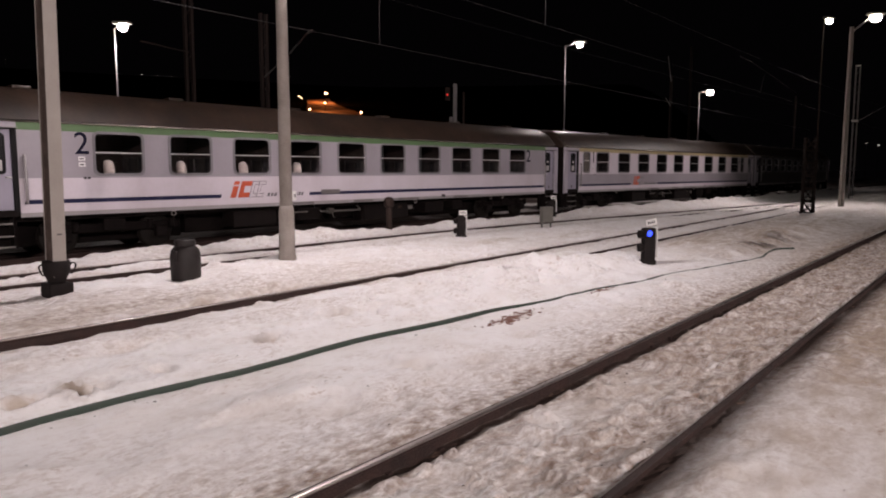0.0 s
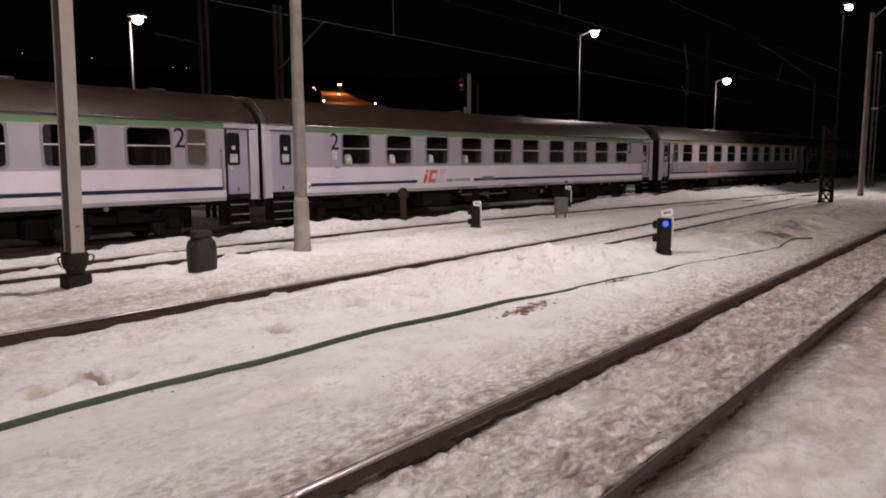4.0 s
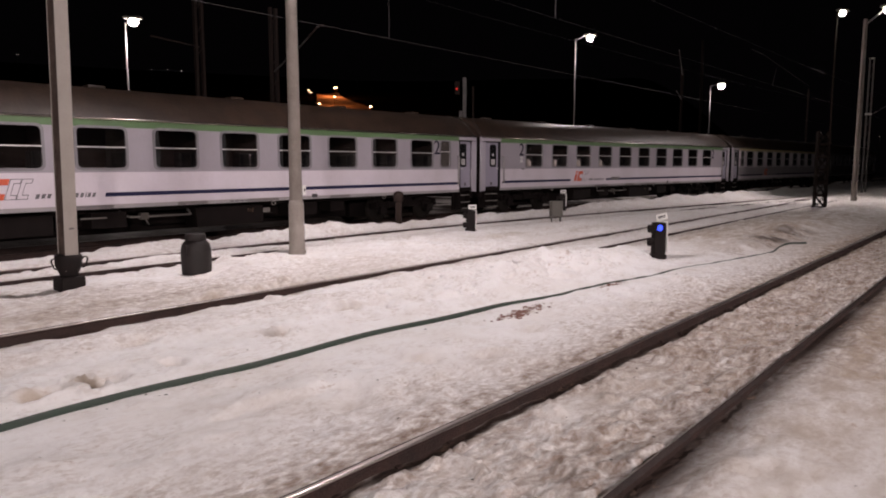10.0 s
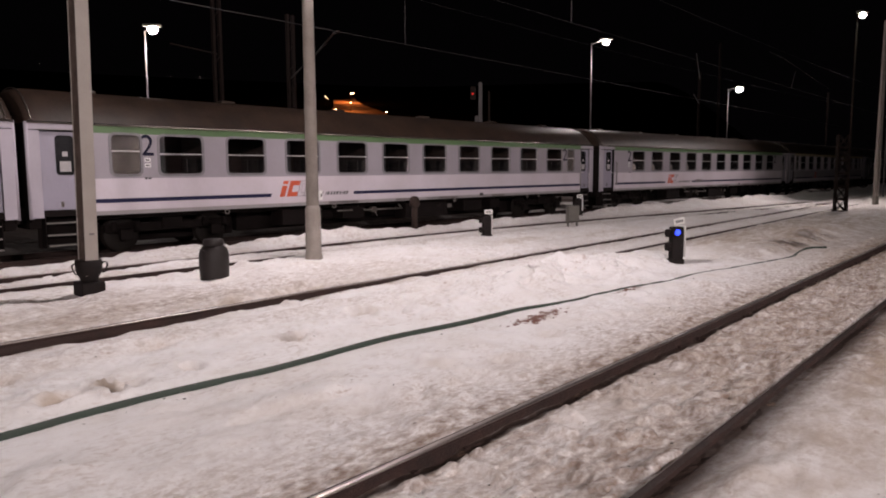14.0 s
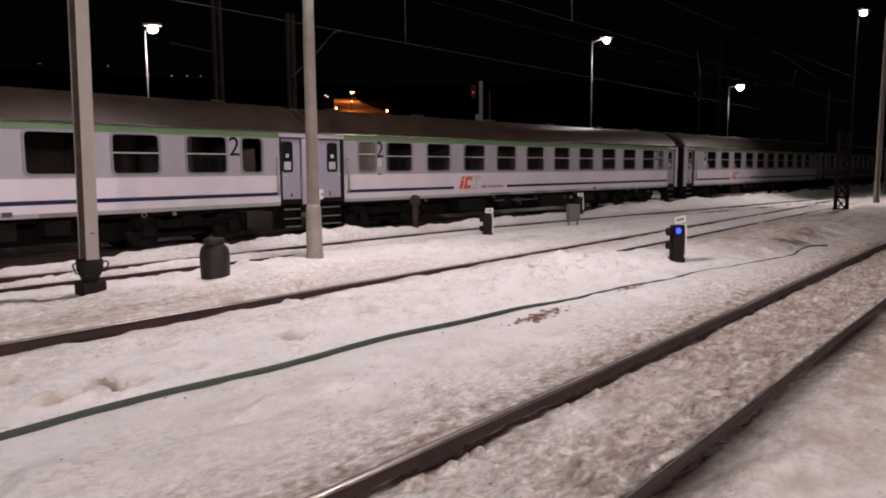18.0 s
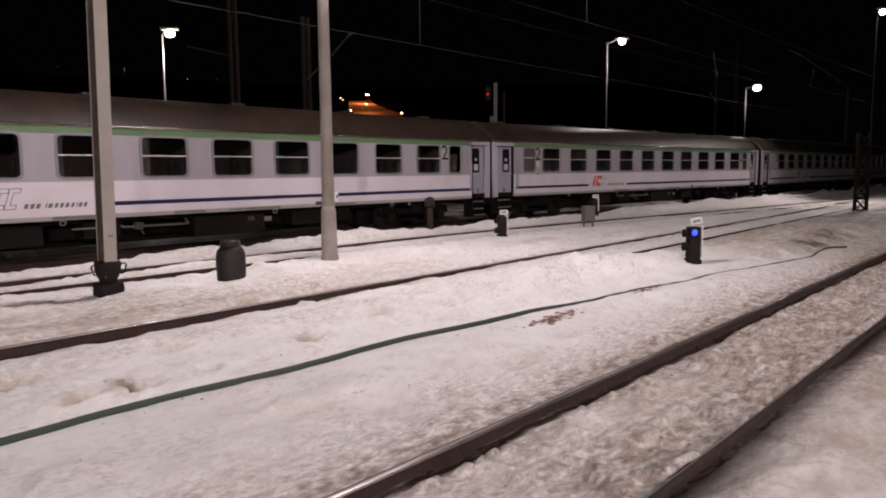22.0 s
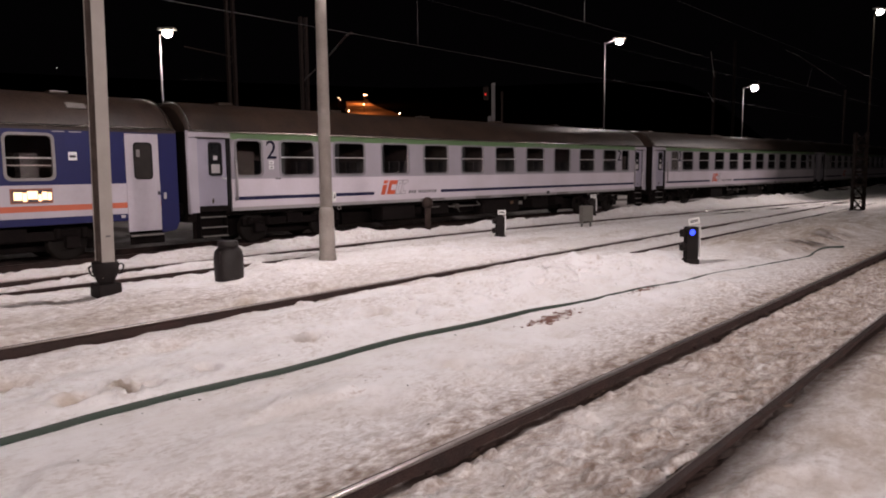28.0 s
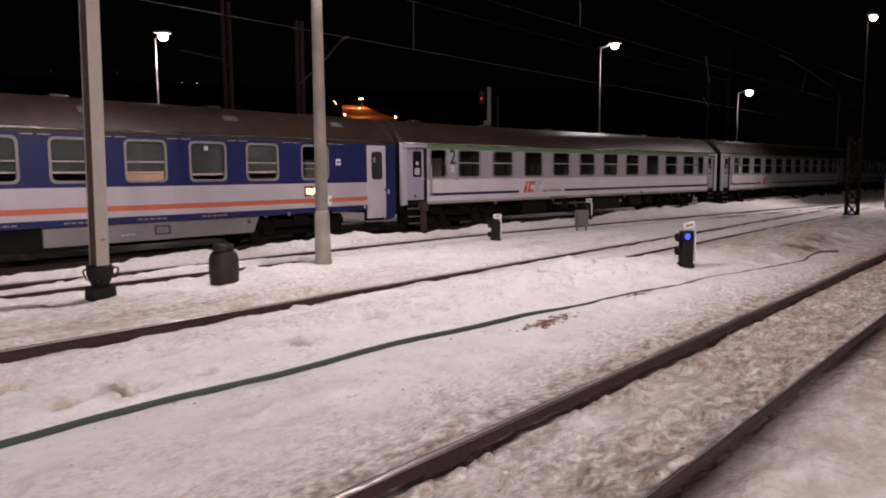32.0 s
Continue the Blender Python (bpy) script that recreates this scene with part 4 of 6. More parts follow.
def common_frame(c, roof_label, plates=()):
    """Roof, ends, floor, gangways, underframe."""
    part("roof", roof(REAR_END, FRONT_END), C_ROOF, c, roof_label)
    part("gutter", rod((REAR_END + 0.02, SIDE - 0.012, EAVE_Z + 0.012), (FRONT_END - 0.02, SIDE - 0.012, EAVE_Z + 0.012), 0.03, sides=12), C_GUTTER, c, "worn rounded gutter edge")
    for u in (REAR_END + 0.14, FRONT_END - 0.14):
        bm = bmesh.new()
        for (y0, z0), (y1, z1) in zip(roof_section(), roof_section()[1:]):
            add_rod(bm, (u, y0 * 1.003, z0 + 0.004), (u, y1 * 1.003, z1 + 0.004), 0.013, sides=6)
        part("roof_rib", bm, C_GUTTER, c, "worn seam rib over the roof end")
    # added solid blocks under the floor that hide the lit ground behind
    part("underfloor_screen", box(6.2, -0.35, 0.28, PITCH - 6.2, 0.35, 0.89, 0.04), C_DARK, c)
    for u in (3.85, PITCH - 3.85):
        part("underfloor_screen", box(u - 2.2, -0.4, 0.22, u + 2.2, 0.4, 0.80, 0.04), C_DARK, c)
    for u in (2.2, 6.2, 10.4, 14.6, 18.8, 22.6):
        part("roof_vent", box(u - 0.22, -0.18, ROOF_Z - 0.03, u + 0.22, 0.18, ROOF_Z + 0.055, 0.03), C_ROOF, c)
    part("far_wall", box(REAR_END + 0.02, HALF - 0.06, SILL_Z, FRONT_END - 0.02, HALF, EAVE_Z), C_GREY, c)
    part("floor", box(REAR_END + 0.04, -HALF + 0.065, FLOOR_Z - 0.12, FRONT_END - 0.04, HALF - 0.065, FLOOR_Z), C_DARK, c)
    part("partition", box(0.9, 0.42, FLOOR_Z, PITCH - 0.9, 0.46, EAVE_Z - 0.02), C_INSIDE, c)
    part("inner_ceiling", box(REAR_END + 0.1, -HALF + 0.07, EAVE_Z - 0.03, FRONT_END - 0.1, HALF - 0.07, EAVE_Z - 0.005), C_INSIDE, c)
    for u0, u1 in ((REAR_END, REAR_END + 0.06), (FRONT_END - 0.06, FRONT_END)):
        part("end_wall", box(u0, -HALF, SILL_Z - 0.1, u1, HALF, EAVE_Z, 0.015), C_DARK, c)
    for u0, u1 in ((0.14, REAR_END), (FRONT_END, PITCH + 0.136)):
        part("gangway_bellows", box(u0 + 0.004, -0.62, 1.05, u1, 0.62, 3.45, 0.05), C_RUBBER, c)
        part("coupler", box(u0 - 0.02, -0.12, 0.86, u1 + 0.02, 0.12, 1.06, 0.03), C_DARK, c)
        for y in (-0.875, 0.875):
            part("buffer", rod((u0, y, 1.06), (u1, y, 1.06), 0.21, sides=14), C_DARK, c)
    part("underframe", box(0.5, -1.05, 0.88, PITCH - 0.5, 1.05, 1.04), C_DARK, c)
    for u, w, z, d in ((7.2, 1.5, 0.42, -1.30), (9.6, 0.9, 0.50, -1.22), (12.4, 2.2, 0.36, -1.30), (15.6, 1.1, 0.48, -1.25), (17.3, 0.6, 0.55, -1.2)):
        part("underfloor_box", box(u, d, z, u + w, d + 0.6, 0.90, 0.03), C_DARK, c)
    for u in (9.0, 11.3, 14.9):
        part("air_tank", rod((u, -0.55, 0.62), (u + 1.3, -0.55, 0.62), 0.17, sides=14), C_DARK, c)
    for u in (5.3, 9.1, 14.9, 19.6):
        part("lifting_ring", ring_frame(u - 0.075, 0.87, u + 0.075, 1.0, 0.022, 0.06, SIDE + 0.012, SIDE + 0.035), C_EDGE, c, "pale steel lifting ring")
    for u0, u1 in ((REAR_END, 0.60), (FRONT_END - 0.27, FRONT_END)):
        part("buffer_beam", box(u0, -1.25, 0.74, u1, 1.25, 1.05, 0.02), C_DARK, c)
    for u0, u1 in ((0.56, 1.60), (PITCH - 1.20, PITCH - 0.30)):
        part("step_well", box(u0, -1.08, 0.27, u1, -1.04, 1.04), C_DARK, c)
    part("brake_handle", lathe([(0.06, 0), (0.06, 0.02)], 12, "y"), C_EDGE, c, m=pose(20.4, SIDE - 0.01, 0.93))
    pipe = bmesh.new()
    for p, q in (((10.4, -1.18, 0.80), (10.6, -1.18, 0.74)), ((10.6, -1.18, 0.74), (12.3, -1.18, 0.73)), ((12.3, -1.18, 0.73), (12.3, -1.0, 0.88)), ((10.4, -1.18, 0.80), (10.4, -1.0, 0.92))):
        add_rod(pipe, p, q, 0.028, sides=8)
    part("brake_pipe", pipe, C_EDGE, c, "thin pale brake pipe")
    valve = part("brake_valve", box(10.86, -1.24, 0.66, 11.08, -1.06, 0.84, 0.03), C_GRIMEBOX, c, "small dirty valve body")
    part("valve_lever", rod((10.97, -1.25, 0.66), (11.05, -1.27, 0.52), 0.014, sides=6), C_EDGE, valve)
    part("junction_box", box(14.03, -1.30, 0.69, 14.27, -1.16, 0.84, 0.015), C_OCHRE, c, "small ochre junction box")
    part("hanger_plate", box(14.49, -1.28, 0.66, 14.85, -1.24, 0.80, 0.006), C_EDGE, c, "pale hanger plate")
    part("hanger_rail", box(9.34, -1.27, 0.745, 9.96, -1.23, 0.785, 0.006), C_EDGE, c, "pale hanger rail")
    for u in plates:
        part("roof_hatch", box(-0.22, -0.10, 0, 0.22, 0.10, 0.03, 0.008), C_EDGE, c, "small pale roof plate", pose(u, -1.02, 3.672, 43, 0, 0))
    sets = bogie(c, 3.85) + bogie(c, PITCH - 3.85)
    return sets


def grey_coach(name_label, digit, rear_small, front_small, first, pitch, count, band, upper=None, lower=None, barless=()):
    """A grey and white compartment coach; u runs from its rear (0) to its front. rear_small, front_small: lavatory windows, or None."""
    c = thing("railway_coach", name_label, "railway coach", group="coaches of the train")
    upper, lower = upper or C_GREY, lower or C_WHITE
    ymid = SIDE + 0.06
    wins = [(first + pitch * k, first + pitch * k + 1.21) for k in range(count)]
    small = [w for w in (rear_small, front_small) if w]
    doors = [(0.605, 1.475), (PITCH - 1.055, PITCH - 0.345)]
    holes = [(REAR_DOOR[0], 1.80, REAR_DOOR[1], 3.02)] + sorted((a, 1.98, b, 2.97) for a, b in wins + small) + [(FRONT_DOOR[0], 1.80, FRONT_DOOR[1], 3.02)]
    bm = bmesh.new()
    wall_panels(bm, REAR_END, FRONT_END, 1.89, 3.00, [(a, max(b, 1.89), d, min(e, 3.0)) for a, b, d, e in holes], SIDE, ymid)
    part("window_band", bm, upper, c, "painted steel window band")
    bm = bmesh.new()
    wall_panels(bm, REAR_END, FRONT_END, 1.10, 1.89, [(REAR_DOOR[0], 1.10, REAR_DOOR[1], 1.89), (FRONT_DOOR[0], 1.10, FRONT_DOOR[1], 1.89)], SIDE, ymid)
    part("lower_panel", bm, lower, c, "painted lower side")
    if lower is C_GREY:
        part("white_sill_band", box(REAR_DOOR[1] + 0.005, SIDE - 0.002, 1.105, FRONT_DOOR[0] - 0.005, SIDE + 0.004, 1.30), C_WHITE, c)
    bm = bmesh.new()
    wall_panels(bm, REAR_END, FRONT_END, SILL_Z, 1.10, [(REAR_DOOR[0], SILL_Z, REAR_DOOR[1], 1.10), (FRONT_DOOR[0], SILL_Z, FRONT_DOOR[1], 1.10)], SIDE + 0.004, ymid)
    part("sill_beam", bm, C_SILL, c)
    for rear in (True, False):
        a, b = (REAR_END - 0.004, REAR_DOOR[0]) if rear else (FRONT_DOOR[1], FRONT_END + 0.004)
        post = part("end_post", box(a, SIDE - 0.003, SILL_Z, b, ymid - 0.02, 3.0), C_END, c, "pale lilac-grey end post")
        e = REAR_END + 0.015 if rear else FRONT_END - 0.015
        part("corner_edge", rod((e, SIDE + 0.035, SILL_Z - 0.02), (e, SIDE + 0.035, EAVE_Z + 0.02), 0.045, sides=14), C_END, post, "rounded body corner")
        ja, jb = (1.48, REAR_DOOR[1] - 0.002) if rear else (FRONT_DOOR[0] + 0.002, PITCH - 1.06)
        part("door_jamb", box(ja, SIDE + 0.022, 1.10, jb, SIDE + 0.10, 3.0), C_RUBBER, post, "dark door jamb")
        da, db = REAR_DOOR if rear else FRONT_DOOR
        part("door_lintel", box(da, SIDE + 0.012, 2.985, db, SIDE + 0.10, 3.018), C_RUBBER, post, "dark gap over the door")
        part("rain_strip", box(da - 0.03, SIDE - 0.022, 3.022, db + 0.03, SIDE - 0.0025, 3.042), C_SILL, post)
    part("top_band", box(REAR_DOOR[1], SIDE - 0.004, 2.985, FRONT_DOOR[0], ymid - 0.01, EAVE_Z), band, c)
    for a, b in ((REAR_END, REAR_DOOR[1]), (FRONT_DOOR[0], FRONT_END)):
        part("door_header", box(a, SIDE - 0.002, 3.02, b, ymid, EAVE_Z), C_END, c)
    for a, b in ((1.66, 6.76), (9.88, PITCH - 1.19)) if digit else ():
        part("navy_stripe", slab([(a, 1.295), (b - 0.03, 1.295), (b, 1.395), (a + 0.03, 1.395)], SIDE - 0.003, SIDE + 0.004), C_STRIPE, c)
    for a, b in doors:
        coach_door(c, a, b, a > 5)
        part("door_threshold", box(a - 0.05, SIDE + 0.02, 1.02, b + 0.05, SIDE + 0.30, 1.165), C_DARK, c)
        steps_under(c, a, b)
    grab_rail(c, 1.70)
    grab_rail(c, PITCH - 1.27)
    for k, (a, b) in enumerate(wins):
        window(c, a, b, bar=None if k in barless else 2.50)
    for a, b in small:
        dark = 7 in barless
        w = window(c, a, b, bar=None if dark else 2.56)
        if dark:
            part("half_blind", box(a + 0.02, SIDE + 0.028, 2.0, b - 0.24, SIDE + 0.034, 2.66), C_DIMPANE, w, "dim brown screen behind the pane")
        else:
            part("frosted_inner_pane", slab(round_rect(a + 0.01, 2.0, b - 0.01, 2.95, 0.07), SIDE + 0.026, SIDE + 0.034), C_FROST, w, "frosted lavatory pane")
    rng = random.Random(len(bpy.data.objects))
    for k, (a, b) in enumerate(wins):
        for s, u in ((1, a - 0.32), (-1, b + 0.32)):
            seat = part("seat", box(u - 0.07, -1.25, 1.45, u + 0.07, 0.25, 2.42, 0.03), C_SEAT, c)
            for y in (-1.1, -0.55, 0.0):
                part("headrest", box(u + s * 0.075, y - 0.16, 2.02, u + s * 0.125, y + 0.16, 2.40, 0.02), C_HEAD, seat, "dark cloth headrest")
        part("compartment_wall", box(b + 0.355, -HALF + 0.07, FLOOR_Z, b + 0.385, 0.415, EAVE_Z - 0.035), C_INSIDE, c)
        if rear_small is None and k < 4:
            cover = lathe([(0.03, 1.86), (0.085, 1.92), (0.105, 2.06), (0.10, 2.20), (0.075, 2.30), (0.03, 2.335)], 14)
            part("headrest_cover", cover, C_CLOTH, c, "white cloth headrest cover", pose(a + 0.66, SIDE + 0.24, 0, 0, -6, 0) @ Matrix.Diagonal((1.25, 1.5, 1.0, 1.0)))
        if rng.random() < 0.45:
            part("curtain", box(a + 0.01, SIDE + 0.045, 2.0, a + rng.uniform(0.12, 0.22), SIDE + 0.06, 2.95), C_CURTAIN, c, "drawn-back dark curtain")
    if digit:
        class_number(c, digit, first - 0.30)
        class_number(c, digit, wins[-1][1] + 0.24)
    u2 = first - 0.39
    for z in (2.16, 2.30):
        part("pictogram", box(u2, SIDE - 0.003, z, u2 + 0.16, SIDE + 0.003, z + 0.10), C_PICTO, c)
        part("pictogram_mark", box(u2 + 0.03, SIDE - 0.005, z + 0.03, u2 + 0.12, SIDE - 0.0032, z + 0.06), MARKS, c)
    if digit != "":
        emblem(c, 7.03, lower)
    small_marks(c, 8.98, 1.045, 7, 0.105, 0.04, C_LETTER)
    small_marks(c, 13.4, 1.03, 5, 0.12, 0.04, C_LETTER)
    for a, b in ((8.95, 10.0), (11.88, 12.6), (14.08, 15.0), (17.2, 17.9)):
        part("sill_patch", box(a - 0.08, SIDE + 0.0005, 1.01, b + 0.08, SIDE + 0.0035, 1.092), C_SILLGRIME, c)
    small_marks(c, 3.0, 1.86, 2, 0.07, 0.05, MARKS)
    part("label_plate", box(16.36, SIDE - 0.003, 1.05, 16.58, SIDE + 0.003, 1.16), MARKS, c)
    if rear_small is None:
        part("info_plate", box(10.38, SIDE - 0.006, 1.32, 11.18, SIDE + 0.003, 1.46), C_PLATE, c, "small grey plate on the stripe")
    return c, common_frame(c, "dark grimy arched steel roof")


def blue_coach():
    """A blue, white and orange coach with drawn blinds."""
    c = thing("railway_coach", "royal blue and white coach with an orange stripe and lit display", "railway coach", group="coaches of the train")
    F = PITCH
    ymid = SIDE + 0.06
    wins = sorted((F - a, F - b) for a, b in ((4.015, 3.03), (5.93, 4.91), (7.655, 6.63), (9.37, 8.355), (11.10, 10.08), (12.82, 11.80), (14.55, 13.53), (16.27, 15.25), (18.0, 16.98)))
    d0, d1 = F - 1.385, F - 0.535
    bm = bmesh.new()
    wall_panels(bm, REAR_END, FRONT_END, 1.83, 3.08, [(a, 1.96, b, 2.96) for a, b in wins] + [(d0, 1.83, d1, 3.06)], SIDE, ymid)
    part("window_band", bm, C_BLUE, c, "royal blue painted window band")
    for name, z0, z1, mat in (("white_band", 1.365, 1.83, C_OLDWHITE), ("orange_band", 1.23, 1.365, C_ORANGE), ("lower_white_band", 1.085, 1.23, C_OLDWHITE), ("lower_blue_band", 0.92, 1.085, C_BLUE)):
        bm = bmesh.new()
        add_box(bm, REAR_END, SIDE, z0, d0, ymid, z1)
        add_box(bm, d1, SIDE, z0, FRONT_END, ymid, z1)
        if name != "lower_blue_band":
            part(name, bm, mat, c)
        else:
            part(name, bm, mat, c, "blue sill with small white lettering bars")
    part("end_post", slab([(d1 + 0.01, 0.56), (FRONT_END - 0.10, 0.60), (FRONT_END + 0.004, 0.80), (FRONT_END + 0.004, 3.075), (d1 + 0.01, 3.075)], SIDE - 0.004, SIDE + 0.02), C_BLUE, c)
    part("sill_plate", box(d0 - 0.17, SIDE - 0.004, 0.985, d0 - 0.07, SIDE + 0.002, 1.06), C_NOTICE, c, "small pale enamel plate")
    part("top_band", box(REAR_END, SIDE - 0.001, 3.08, FRONT_END, ymid, EAVE_Z), C_ROOF, c)
    d = part("door", box(d0, SIDE - 0.012, 0.63, d1, SIDE + 0.04, 3.05, 0.012), C_OLDWHITE, c, "plain white boarding door")
    part("door_window_frame", ring_frame(d0 + 0.20, 1.92, d1 - 0.17, 2.84, 0.035, 0.10, SIDE - 0.026, SIDE - 0.008), C_RUBBER, d)
    part("door_pane", slab(round_rect(d0 + 0.23, 1.95, d1 - 0.20, 2.81, 0.07), SIDE - 0.020, SIDE - 0.014), C_DOORPANE, d)
    part("notice", box(d0 + 0.27, SIDE - 0.024, 2.48, d0 + 0.36, SIDE - 0.0205, 2.66), C_DULLFRAME, d, "small grey notice behind the pane")
    part("lock", box(d1 - 0.07, SIDE - 0.03, 1.52, d1 - 0.01, SIDE - 0.012, 1.62), MARKS, d)
    part("door_button", box(d1 + 0.09, SIDE - 0.012, 1.42, d1 + 0.16, SIDE - 0.004, 1.58), C_NOTICE, c)
    part("door_step", box(d0 + 0.04, SIDE - 0.02, 0.50, d1 + 0.05, SIDE + 0.24, 0.545), C_EDGE, c)
    for k, (a, b) in enumerate(wins):
        nth = len(wins) - 1 - k
        w = window(c, a, b, 1.97, 2.96, None if nth == 2 else 2.44, C_DULLFRAME, bar_mat=C_DULLBAR)
        if nth == 0:
            part("inner_bar", box(a + 0.02, SIDE + 0.05, 2.26, b - 0.02, SIDE + 0.07, 2.285), C_DULLBAR, c)
            part("inner_cabinet", box(a + 0.40, SIDE + 0.35, 1.3, a + 0.78, SIDE + 0.7, 2.55), C_SEATBACK, c)
            continue
        part("roller_blind", box(a + 0.02, SIDE + 0.05, 2.16 if nth == 2 else 2.21, b - 0.02, SIDE + 0.058, 2.95), C_BLIND, c, "dark grey-green roller blind half drawn")
        part("inner_sill", box(a + 0.02, SIDE + 0.062, 2.10 if nth == 2 else 2.16, b - 0.02, SIDE + 0.14, 2.15 if nth == 2 else 2.20), C_CLOTH, c, "pale inner window ledge")
        if nth == 3:
            part("inner_panel", box(a + 0.03, SIDE + 0.06, 1.98, b - 0.03, SIDE + 0.075, 2.145), C_SILLWOOD, c, "tan inner wall panel below the sill")
        if nth == 2:
            part("sticker", box(b - 0.62, SIDE + 0.004, 2.76, b - 0.50, SIDE + 0.010, 2.88), C_NOTICE, c)
    disp = part("display", box(F - 3.97, SIDE - 0.008, 1.42, F - 3.09, SIDE + 0.02, 1.755, 0.006), C_BRONZE, c, "lit destination display in a bronze frame")
    part("display_back", box(F - 3.93, SIDE - 0.011, 1.455, F - 3.13, SIDE - 0.0085, 1.72), MARKS, disp)
    for k, (a, b, z0, z1) in enumerate(((0.03, 0.20, 1.50, 1.68), (0.21, 0.30, 1.47, 1.66), (0.31, 0.52, 1.52, 1.70), (0.53, 0.60, 1.47, 1.62), (0.61, 0.72, 1.50, 1.68), (0.73, 0.81, 1.49, 1.66))):
        part("display_bar", box(F - 3.93 + a, SIDE - 0.014, z0, F - 3.93 + b, SIDE - 0.0115, z1), DISPLAY_GLOW, disp, "glowing amber bar")
    part("pictogram", box(F - 2.70, SIDE - 0.004, 2.39, F - 2.51, SIDE + 0.002, 2.58), C_PICTO, c)
    part("pictogram_mark", box(F - 2.67, SIDE - 0.007, 2.45, F - 2.54, SIDE - 0.0045, 2.51), MARKS, c)
    for k in range(6):
        small_marks(c, F - (3.02, 4.72, 6.54, 8.27, 9.97, 11.7)[k], 3.035, 2, 0.27, 0.02, C_SILL)
        small_marks(c, F - 7.4 - 1.75 * k, 0.98, 5, 0.12, 0.04, C_DULLFRAME)
    sk = part("skirt_box", slab([(F - 11.35, 0.46), (F - 5.78, 0.46), (F - 5.58, 0.90), (F - 11.35, 0.90)], SIDE + 0.03, SIDE + 0.6), C_SKIRT, c, "grey equipment skirt below the sill")
    part("skirt_hatch", ring_frame(F - 8.72, 0.58, F - 8.28, 0.83, 0.05, 0.03, SIDE + 0.012, SIDE + 0.031), MARKS, sk, "dark socket hatch frame")
    part("skirt_socket", box(F - 8.62, SIDE + 0.018, 0.64, F - 8.40, SIDE + 0.031, 0.77, 0.01), C_PLATE, sk, "brown socket cover")
    part("skirt_port", lathe([(0.06, 0), (0.06, 0.02)], 12, "y"), MARKS, sk, m=pose(F - 5.92, SIDE + 0.012, 0.78))
    small_marks(c, F - 9.6, 0.62, 3, 0.1, 0.035, C_NOTICE)
    return c, common_frame(c, "dark grimy arched steel roof", [PITCH - d for d in (2.32, 6.19, 10.06, 13.93)])


# all bands in C_GLOOM, so this coach looks unlit under any lamp
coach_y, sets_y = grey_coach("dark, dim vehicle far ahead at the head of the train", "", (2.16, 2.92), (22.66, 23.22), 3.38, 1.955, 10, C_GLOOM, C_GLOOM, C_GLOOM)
coach_z, sets_z = grey_coach("white and lilac first-class coach with a cream top stripe", "1", (1.97, 2.56), (22.42, 22.95), 3.20, 2.19, 9, C_YELLOW, C_WHITE, C_GREY)
coach_a, sets_a = grey_coach("grey and white second-class coach with a green top stripe", "2", None, None, 3.29, 1.96, 10, C_GREEN)
coach_b, sets_b = grey_coach("grey and white second-class coach with frosted lavatory windows", "2", (2.18, 2.92), (22.64, 23.22), 3.40, 1.955, 10, C_GREEN)
coach_c, sets_c = grey_coach("grey and white second-class coach coupled to a blue coach", "2", (1.74, 2.56), (22.50, 23.20), 3.18, 1.96, 10, C_GREEN, barless=(2, 7))
coach_d, sets_d = blue_coach()
# where each coach's rear end stands on the track at the start, in metres along it
CONSIST = [(coach_y, sets_y, 5.20 + 2 * PITCH), (coach_z, sets_z, 5.20 + PITCH), (coach_a, sets_a, 5.20),
           (coach_b, sets_b, 5.20 - PITCH), (coach_c, sets_c, 5.27 - 2 * PITCH), (coach_d, sets_d, 5.20 - 3 * PITCH)]


# ---- poles, signals and yard furniture ----
def lamp_post(x, y, head, label, pole_mat=None, power=None, r=0.085, bowl=0.22, light=True):
    """A lamp post: base collar, tapered pole, arm and a lantern with a glowing bowl at head."""
    z0 = ground_z(x, y) - 0.2
    hx, hy, hz = head[0] - x, head[1] - y, head[2]
    post = thing("lamp_post", label, "lamp post", pose(x, y, 0), group="yard lamps")
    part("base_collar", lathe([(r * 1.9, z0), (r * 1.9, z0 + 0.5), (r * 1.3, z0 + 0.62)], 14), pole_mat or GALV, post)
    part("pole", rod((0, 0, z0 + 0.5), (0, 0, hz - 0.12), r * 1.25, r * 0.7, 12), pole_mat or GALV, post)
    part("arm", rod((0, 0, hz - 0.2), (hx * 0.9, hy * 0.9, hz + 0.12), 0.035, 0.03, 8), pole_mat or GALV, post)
    ang = math.degrees(math.atan2(hy, hx))
    head_ob = part("lantern", box(-0.42, -0.19, 0.0, 0.40, 0.19, 0.12, 0.04), GREY_BOX, post, "flat grey lantern", pose(hx, hy, hz + 0.06, 0, 0, ang))
    part("bowl", lathe([(bowl * 0.8, 0.0), (bowl, -bowl * 0.4), (bowl * 0.97, -bowl * 0.8), (bowl * 0.7, -bowl * 1.25), (bowl * 0.15, -bowl * 1.5)], 16), LAMP_GLOW, head_ob, "glowing lamp bowl")
    if light:
        light_at("lamp_light", head[0], head[1], hz - 0.75, power or YARD_POWER, WHITE, 0.2)
    return post


